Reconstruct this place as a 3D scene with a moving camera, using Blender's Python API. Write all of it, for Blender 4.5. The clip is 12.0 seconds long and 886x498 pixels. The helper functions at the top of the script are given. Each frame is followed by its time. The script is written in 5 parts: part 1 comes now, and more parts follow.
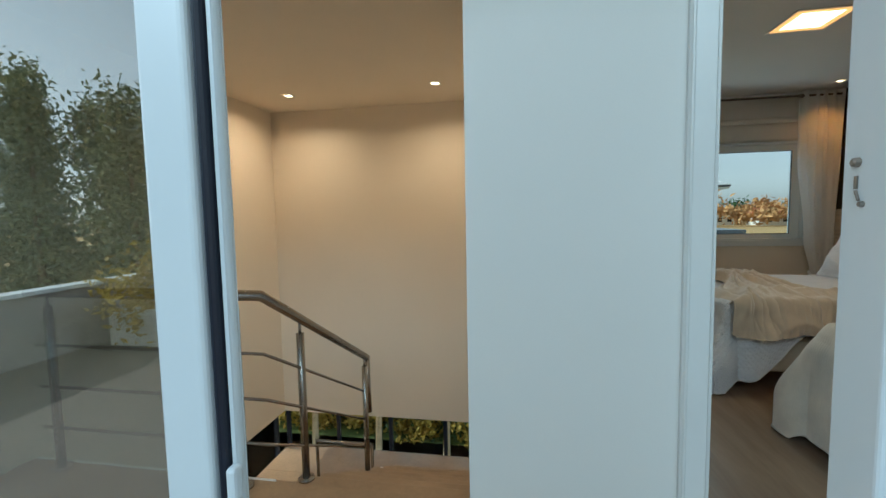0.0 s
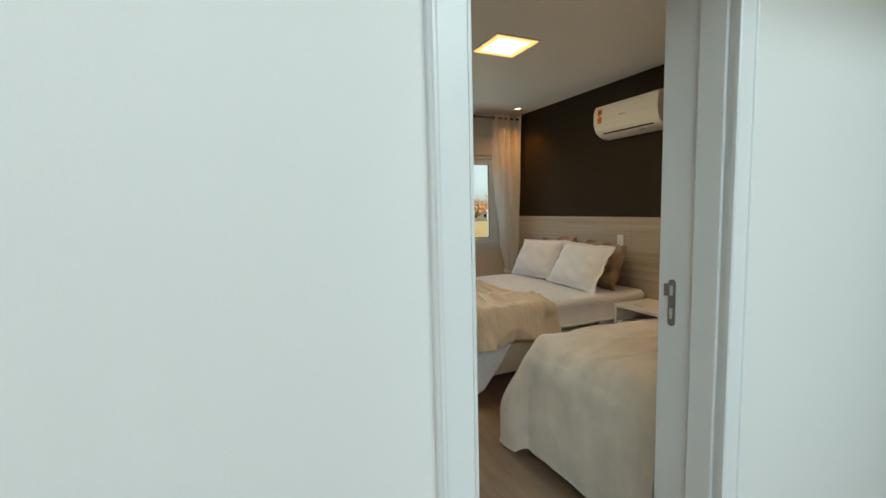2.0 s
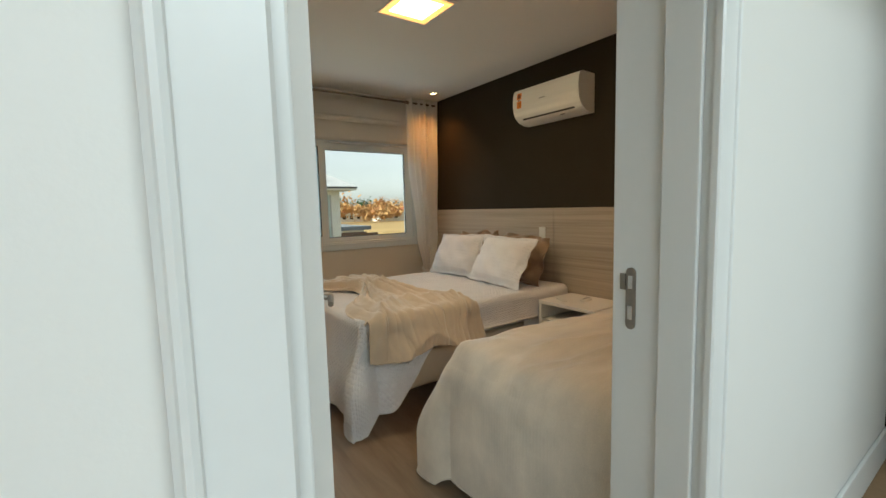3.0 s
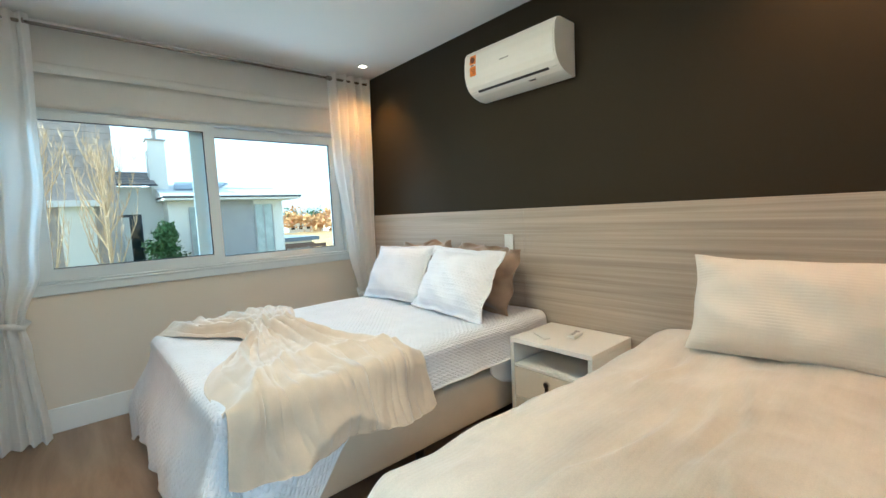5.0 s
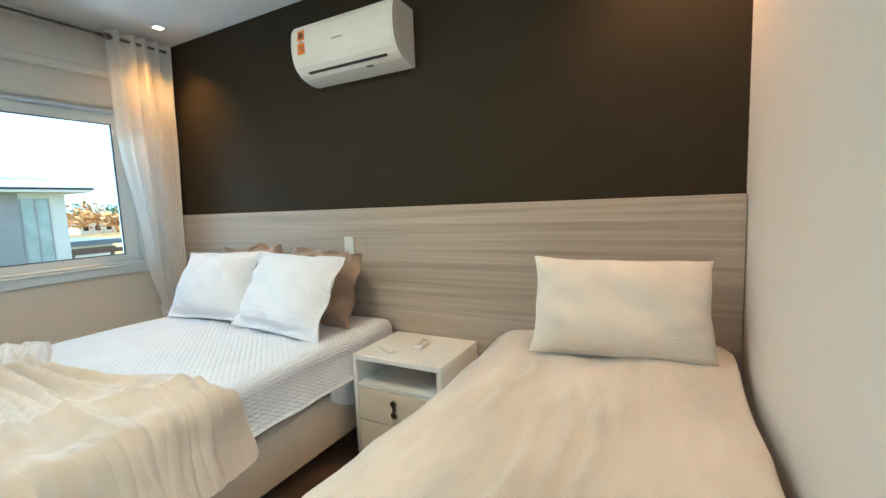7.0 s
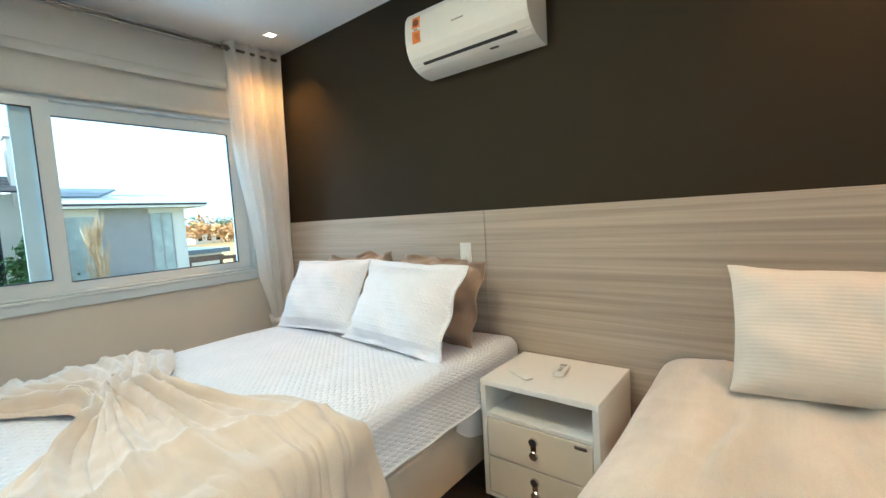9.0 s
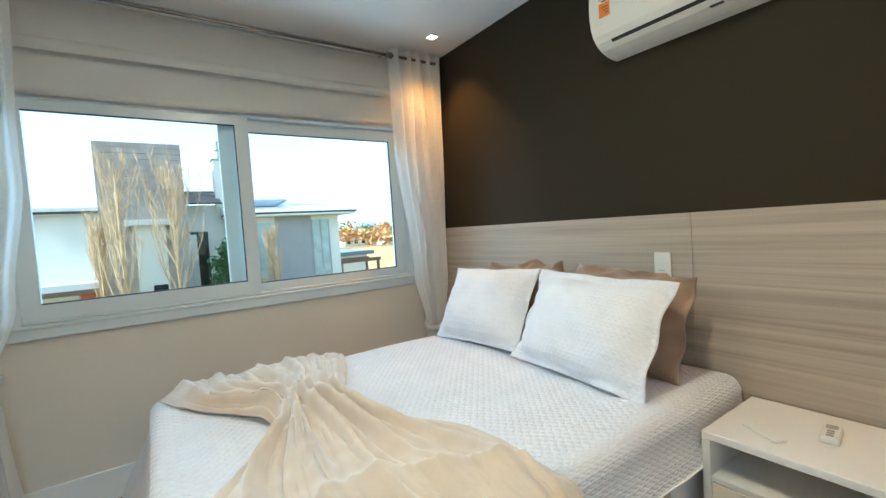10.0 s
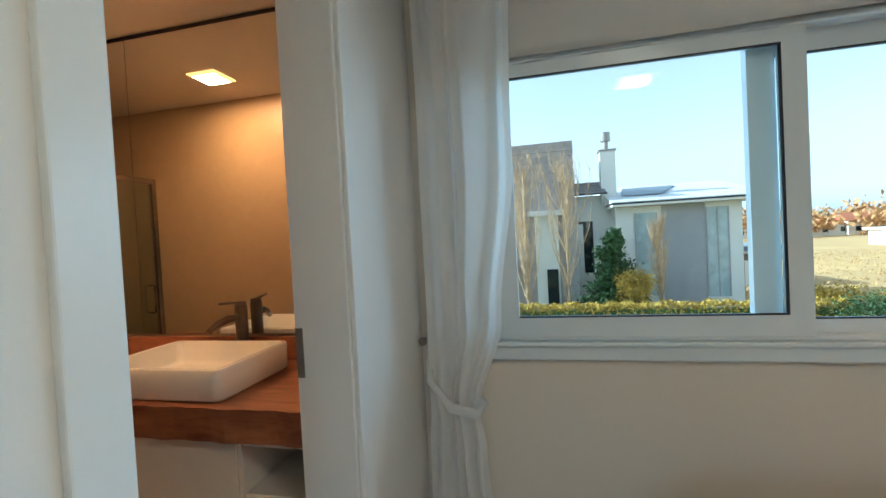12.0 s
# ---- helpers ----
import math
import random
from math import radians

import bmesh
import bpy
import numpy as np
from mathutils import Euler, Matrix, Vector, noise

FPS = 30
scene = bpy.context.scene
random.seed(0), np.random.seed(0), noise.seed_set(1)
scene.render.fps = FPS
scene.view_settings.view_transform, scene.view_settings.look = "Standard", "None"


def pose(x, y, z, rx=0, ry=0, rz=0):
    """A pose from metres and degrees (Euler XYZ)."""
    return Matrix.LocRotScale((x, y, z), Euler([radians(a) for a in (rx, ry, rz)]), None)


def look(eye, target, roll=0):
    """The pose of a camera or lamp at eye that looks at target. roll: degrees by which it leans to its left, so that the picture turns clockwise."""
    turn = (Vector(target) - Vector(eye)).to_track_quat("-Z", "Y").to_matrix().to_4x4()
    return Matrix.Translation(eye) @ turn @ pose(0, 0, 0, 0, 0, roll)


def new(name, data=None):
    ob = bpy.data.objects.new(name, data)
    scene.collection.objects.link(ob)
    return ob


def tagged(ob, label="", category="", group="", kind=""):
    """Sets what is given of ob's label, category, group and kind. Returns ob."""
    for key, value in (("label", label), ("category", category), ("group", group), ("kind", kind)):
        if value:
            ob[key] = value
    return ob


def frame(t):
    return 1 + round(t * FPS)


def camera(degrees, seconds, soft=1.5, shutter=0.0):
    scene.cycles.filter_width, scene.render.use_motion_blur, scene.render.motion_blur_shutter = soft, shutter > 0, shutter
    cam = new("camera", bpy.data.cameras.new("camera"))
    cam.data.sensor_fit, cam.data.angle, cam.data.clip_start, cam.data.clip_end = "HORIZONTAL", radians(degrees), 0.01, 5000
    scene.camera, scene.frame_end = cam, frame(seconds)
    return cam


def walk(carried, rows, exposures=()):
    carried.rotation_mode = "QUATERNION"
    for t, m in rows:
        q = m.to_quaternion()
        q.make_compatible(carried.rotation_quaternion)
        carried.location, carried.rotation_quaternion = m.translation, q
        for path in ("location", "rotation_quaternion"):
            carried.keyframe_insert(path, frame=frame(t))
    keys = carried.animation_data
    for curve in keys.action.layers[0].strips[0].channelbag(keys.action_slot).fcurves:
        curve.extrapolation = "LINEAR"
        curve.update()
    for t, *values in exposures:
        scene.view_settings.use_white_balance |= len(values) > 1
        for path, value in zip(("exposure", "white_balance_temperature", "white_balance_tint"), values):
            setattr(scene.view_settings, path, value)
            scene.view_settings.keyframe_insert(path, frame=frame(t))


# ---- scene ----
cam = camera(92.4, 12.0)
PATH = [
    (0, (0.048, -0.015, 1.298), (-0.298, 1.949, 1.143), -1.1),
    (0.5, (0.017, 0.223, 1.366), (0.014, 2.215, 1.197), -0.9),
    (1, (0.022, 0.393, 1.413), (0.325, 2.362, 1.234), -1.1),
    (1.5, (0.136, 0.548, 1.462), (0.715, 2.453, 1.272), -1.4),
    (2, (0.24, 0.643, 1.412), (1.065, 2.455, 1.222), -1.4),
    (2.5, (0.332, 0.83, 1.336), (1.349, 2.541, 1.139), -1.3),
    (3, (0.512, 0.997, 1.324), (1.656, 2.625, 1.127), -1.5),
    (5, (1.213, 1.745, 1.29), (2.528, 3.243, 1.118), -2.75),
    (5.5, (1.295, 1.849, 1.297), (2.755, 3.203, 1.112), -2.8),
    (6, (1.350, 1.843, 1.311), (2.973, 2.994, 1.107), -2.8),
    (6.5, (1.412, 1.849, 1.297), (3.165, 2.787, 1.085), -2.3),
    (8.5, (1.487, 2.155, 1.299), (3.203, 3.168, 1.120), -3.1),
    (9, (1.563, 2.271, 1.277), (3.125, 3.51, 1.119), -3.45),
    (9.5, (1.576, 2.431, 1.286), (2.935, 3.893, 1.166), -3.75),
    (10, (1.583, 2.602, 1.293), (2.712, 4.25, 1.194), -3.75),
    (10.5, (1.605, 2.82, 1.318), (2.45, 4.631, 1.222), -3.85),
    (11, (1.507, 3.06, 1.324), (1.99, 4.998, 1.23), -3.7),
    (11.5, (1.338, 3.357, 1.354), (1.431, 5.354, 1.285), -3.4),
    (12, (1.216, 3.701, 1.373), (0.772, 5.65, 1.328), -3.1),
]
EXPOSURES = [(0.0, 0.0, 5400, -5), (0.5, 0.46, 5850, -3), (1.0, 0.64, 5950, -2), (1.5, 0.62, 6000, -2), (2.0, 0.52, 6200, 0), (3.0, 0.60, 6500, 3), (5.0, 1.77, 4820, -5), (6.5, 1.76, 4720, -6), (9.0, 1.80, 4820, -5), (10.5, 1.52, 4780, -5), (11.0, 1.44, 4800, -4), (11.5, 1.30, 4800, -3), (12.0, 1.14, 4900, -3)]
walk(cam, [(t, look(eye, target, roll)) for t, eye, target, roll in PATH], exposures=EXPOSURES)

# ---- world, sun and lamps ----

world = bpy.data.worlds.new("world")
scene.world = world
world.use_nodes = True
wn = world.node_tree.nodes
sky = wn.new("ShaderNodeTexSky")
sky.sky_type = "NISHITA"
sky.sun_disc = False
SUN_FROM = Vector((-0.90, 0.04, 0.55)).normalized()
sky.sun_elevation = math.asin(SUN_FROM.z)
sky.sun_rotation = math.atan2(SUN_FROM.x, SUN_FROM.y)
sky.air_density, sky.dust_density, sky.ozone_density = 1.0, 1.2, 0.6
wn["Background"].inputs["Strength"].default_value = 0.125
haze = wn.new("ShaderNodeHueSaturation")
haze.inputs["Saturation"].default_value, haze.inputs["Value"].default_value = 0.20, 1.03
world.node_tree.links.new(sky.outputs[0], haze.inputs["Color"])
world.node_tree.links.new(haze.outputs[0], wn["Background"].inputs["Color"])
sun = new("sun", bpy.data.lights.new("sun", "SUN"))
sun.data.energy, sun.data.angle, sun.data.color = 3.2, radians(0.6), (1.0, 0.93, 0.82)
sun.matrix_world = look((0, 0, 30), Vector((0, 0, 30)) - SUN_FROM)


def area_lamp(name, loc, target, sx, sy, watts, color, spread=180):
    ob = new(name, bpy.data.lights.new(name, "AREA"))
    ob.data.shape, ob.data.size, ob.data.size_y = "RECTANGLE", sx, sy
    ob.data.energy, ob.data.color, ob.data.spread = watts, color, radians(spread)
    ob.matrix_world = look(loc, target)
    return ob


def spot_lamp(name, loc, target, watts, color, size=70):
    ob = new(name, bpy.data.lights.new(name, "SPOT"))
    ob.data.energy, ob.data.color, ob.data.spot_size, ob.data.spot_blend = watts, color, radians(size), 0.9
    ob.data.shadow_soft_size = 0.03
    ob.matrix_world = look(loc, target)
    return ob


# Four added area lamps, placed out of sight, boost the sky's light indoors.
area_lamp("sky_fill_over_window", (2.3, 13.0, 5.75), (2.3, 3.2, 0.9), 18.0, 1.4, 285, (0.62, 0.85, 1.0))
area_lamp("sky_fill_east", (7.8, 8.8, 2.3), (1.0, 4.4, 1.2), 2.2, 2.2, 55, (0.70, 0.88, 1.0))
area_lamp("sky_fill_west", (-2.4, 8.2, 2.1), (3.0, 4.0, 0.8), 1.8, 1.6, 14, (0.70, 0.88, 1.0))
area_lamp("sky_fill_terrace", (-0.3, -3.0, 3.8), (-0.3, 1.4, 1.2), 7.0, 1.0, 162, (0.80, 0.92, 1.0))
# Added fill lamp hidden below the window sill; lifts the bedroom ceiling.
area_lamp("ceiling_fill", (2.1, 6.5, 0.35), (2.1, 3.6, 2.6), 3.2, 0.8, 12, (0.86, 0.94, 1.0))
area_lamp("panel_lamp", (2.02, 3.37, 2.56), (2.02, 3.37, 0), 0.24, 0.24, 7.4, (1.0, 0.74, 0.46))
spot_lamp("spot_curtain", (3.25, 5.0, 2.555), (3.27, 5.16, 0), 17, (1.0, 0.38, 0.08), 100)
spot_lamp("spot_south", (3.25, 1.9, 2.56), (3.32, 1.80, 0), 14.0, (1.0, 0.42, 0.16), 125)
area_lamp("spot_stair_a", (-2.06, 3.76, 2.444), (-2.06, 3.60, 0), 0.07, 0.07, 7.2, (1.0, 0.68, 0.42), 155)
area_lamp("spot_stair_b", (-0.65, 3.71, 2.444), (-0.65, 3.55, 0), 0.07, 0.07, 7.2, (1.0, 0.68, 0.42), 155)
area_lamp("bath_lamp", (-0.705, 4.86, 2.435), (-0.705, 4.86, 0), 0.15, 0.15, 7.5, (1.0, 0.46, 0.16))


# ---- materials ----
def material(name, color, rough=0.6, metal=0.0, vary=0.06, scale=6.0, fine=80.0, bump=0.05, bump_scale=None, spec=0.5, sheen=0.0, emit=None, strength=0.0, stretch=None):
    m = bpy.data.materials.new(name)
    m.use_nodes = True
    nt = m.node_tree
    n, l = nt.nodes, nt.links
    b = n["Principled BSDF"]
    b.inputs["Roughness"].default_value = rough
    b.inputs["Metallic"].default_value = metal
    b.inputs["Specular IOR Level"].default_value = spec
    b.inputs["Sheen Weight"].default_value = sheen
    co = n.new("ShaderNodeTexCoord")
    big = n.new("ShaderNodeTexNoise")
    big.inputs["Scale"].default_value, big.inputs["Detail"].default_value = scale, 4
    small = n.new("ShaderNodeTexNoise")
    small.inputs["Scale"].default_value, small.inputs["Detail"].default_value = fine, 3
    if stretch:
        mp = n.new("ShaderNodeMapping")
        mp.inputs["Scale"].default_value = stretch
        l.new(co.outputs["Object"], mp.inputs[0])
        l.new(mp.outputs[0], big.inputs["Vector"])
    else:
        l.new(co.outputs["Object"], big.inputs["Vector"])
    l.new(co.outputs["Object"], small.inputs["Vector"])
    mix = n.new("ShaderNodeMath")
    mix.operation = "MULTIPLY_ADD"
    mix.inputs[1].default_value = 0.4
    l.new(small.outputs["Fac"], mix.inputs[0])
    l.new(big.outputs["Fac"], mix.inputs[2])
    ramp = n.new("ShaderNodeValToRGB")
    ramp.color_ramp.elements[0].position, ramp.color_ramp.elements[1].position = 0.4, 1.0
    c = Vector(color)
    ramp.color_ramp.elements[0].color = (*(c * (1 - vary)), 1)
    ramp.color_ramp.elements[1].color = (*(c * (1 + vary)), 1)
    l.new(mix.outputs[0], ramp.inputs[0])
    l.new(ramp.outputs[0], b.inputs["Base Color"])
    if bump:
        bn = n.new("ShaderNodeBump")
        bn.inputs["Strength"].default_value, bn.inputs["Distance"].default_value = bump, 0.004
        if bump_scale:
            extra = n.new("ShaderNodeTexNoise")
            extra.inputs["Scale"].default_value, extra.inputs["Detail"].default_value = bump_scale, 2
            l.new(co.outputs["Object"], extra.inputs["Vector"])
            l.new(extra.outputs["Fac"], bn.inputs["Height"])
        else:
            l.new(small.outputs["Fac"], bn.inputs["Height"])
        l.new(bn.outputs[0], b.inputs["Normal"])
    if emit:
        b.inputs["Emission Color"].default_value = (*emit, 1)
        b.inputs["Emission Strength"].default_value = strength
    return m


def wood(name, dark, light, stretch=(1, 14, 14), scale=2.0, rough=0.45, bump=0.08, per_piece=0.0):
    """Wood with grain along the axis whose stretch is least."""
    m = material(name, light, rough, vary=0.0, bump=0)
    nt = m.node_tree
    n, l = nt.nodes, nt.links
    b = n["Principled BSDF"]
    co = n.new("ShaderNodeTexCoord")
    mp = n.new("ShaderNodeMapping")
    mp.inputs["Scale"].default_value = stretch
    no = n.new("ShaderNodeTexNoise")
    no.inputs["Scale"].default_value, no.inputs["Detail"].default_value, no.inputs["Roughness"].default_value = scale, 8, 0.62
    no.inputs["Distortion"].default_value = 0.4
    l.new(co.outputs["Object"], mp.inputs[0])
    l.new(mp.outputs[0], no.inputs["Vector"])
    ramp = n.new("ShaderNodeValToRGB")
    e = ramp.color_ramp.elements
    e[0].position, e[0].color = 0.30, (*dark, 1)
    e[1].position, e[1].color = 0.70, (*light, 1)
    l.new(no.outputs["Fac"], ramp.inputs[0])
    out = ramp.outputs[0]
    if per_piece:
        info = n.new("ShaderNodeObjectInfo")
        hsv = n.new("ShaderNodeHueSaturation")
        ma = n.new("ShaderNodeMath")
        ma.operation = "MULTIPLY_ADD"
        ma.inputs[1].default_value, ma.inputs[2].default_value = per_piece, 1 - per_piece / 2
        l.new(info.outputs["Random"], ma.inputs[0])
        l.new(ma.outputs[0], hsv.inputs["Value"])
        l.new(out, hsv.inputs["Color"])
        out = hsv.outputs[0]
    l.new(out, b.inputs["Base Color"])
    bn = n.new("ShaderNodeBump")
    bn.inputs["Strength"].default_value, bn.inputs["Distance"].default_value = bump, 0.003
    l.new(no.outputs["Fac"], bn.inputs["Height"])
    l.new(bn.outputs[0], b.inputs["Normal"])
    return m


def woven(name, color, pattern, sx, sy, depth, rough=0.85, vary=0.05, sheen=0.3, strength=0.6, patch=9, stretch=None):
    """Cloth whose relief follows the sheet's own coordinates: quilt (lens-shaped stitching), rib, knit."""
    m = material(name, color, rough, vary=vary, scale=patch, fine=260, bump=0, sheen=sheen, spec=0.25, stretch=stretch)
    nt = m.node_tree
    n, l = nt.nodes, nt.links
    uv = n.new("ShaderNodeUVMap")
    uv.uv_map = "sheet"
    sep = n.new("ShaderNodeSeparateXYZ")
    l.new(uv.outputs[0], sep.inputs[0])

    def op(kind, a, bb=None):
        q = n.new("ShaderNodeMath")
        q.operation = kind
        for i, v in enumerate((a, bb)):
            if v is None:
                continue
            if isinstance(v, (int, float)):
                q.inputs[i].default_value = v
            else:
                l.new(v, q.inputs[i])
        return q.outputs[0]
    u = op("MULTIPLY", sep.outputs[0], math.pi / sx)
    v = op("MULTIPLY", sep.outputs[1], math.pi / sy)
    if pattern == "quilt":
        wave = op("MULTIPLY", op("SINE", op("MULTIPLY", u, 2.0)), 0.9)
        a = op("ABSOLUTE", op("SINE", op("ADD", v, wave)))
        c = op("ABSOLUTE", op("SINE", op("SUBTRACT", v, wave)))
        h = op("POWER", op("MULTIPLY", a, c), 0.5)
    elif pattern == "rib":
        h = op("ADD", op("ABSOLUTE", op("SINE", v)), op("MULTIPLY", op("SINE", op("MULTIPLY", u, 2.0)), 0.15))
    else:
        h = op("MULTIPLY", op("ABSOLUTE", op("SINE", u)), op("ABSOLUTE", op("SINE", v)))
    no = n.new("ShaderNodeTexNoise")
    no.inputs["Scale"].default_value = 35
    co = n.new("ShaderNodeTexCoord")
    l.new(co.outputs["Object"], no.inputs["Vector"])
    h = op("ADD", h, op("MULTIPLY", no.outputs["Fac"], 0.8))
    bn = n.new("ShaderNodeBump")
    bn.inputs["Strength"].default_value, bn.inputs["Distance"].default_value = strength, depth
    l.new(h, bn.inputs["Height"])
    l.new(bn.outputs[0], n["Principled BSDF"].inputs["Normal"])
    return m


def sheer(name, color, through_part, vary=0.03):
    m = material(name, color, 0.9, vary=vary, scale=5, fine=300, bump=0.1, sheen=0.2, spec=0.1)
    n, l = m.node_tree.nodes, m.node_tree.links
    tr = n.new("ShaderNodeBsdfTranslucent")
    tr.inputs["Color"].default_value = (*color, 1)
    mx = n.new("ShaderNodeMixShader")
    mx.inputs[0].default_value = through_part
    l.new(n["Principled BSDF"].outputs[0], mx.inputs[1])
    l.new(tr.outputs[0], mx.inputs[2])
    l.new(mx.outputs[0], n["Material Output"].inputs["Surface"])
    return m


def glass(name, tint=(1, 1, 1), rough=0.0, ior=1.45):
    m = bpy.data.materials.new(name)
    m.use_nodes = True
    n, l = m.node_tree.nodes, m.node_tree.links
    n.remove(n["Principled BSDF"])
    t = n.new("ShaderNodeBsdfTransparent")
    t.inputs["Color"].default_value = (*tint, 1)
    g = n.new("ShaderNodeBsdfGlossy")
    g.inputs["Roughness"].default_value = rough
    f = n.new("ShaderNodeFresnel")
    f.inputs["IOR"].default_value = ior
    mx = n.new("ShaderNodeMixShader")
    l.new(f.outputs[0], mx.inputs[0])
    l.new(t.outputs[0], mx.inputs[1])
    l.new(g.outputs[0], mx.inputs[2])
    l.new(mx.outputs[0], n["Material Output"].inputs["Surface"])
    return m


def coated(name, tint, share):
    """Solar-control glass whose coating mirrors a fixed share of the light."""
    m = glass(name, tint)
    n, l = m.node_tree.nodes, m.node_tree.links
    for k in list(m.node_tree.links):
        if k.to_socket.name == "Fac":
            l.remove(k)
    n["Mix Shader"].inputs[0].default_value = share
    return m


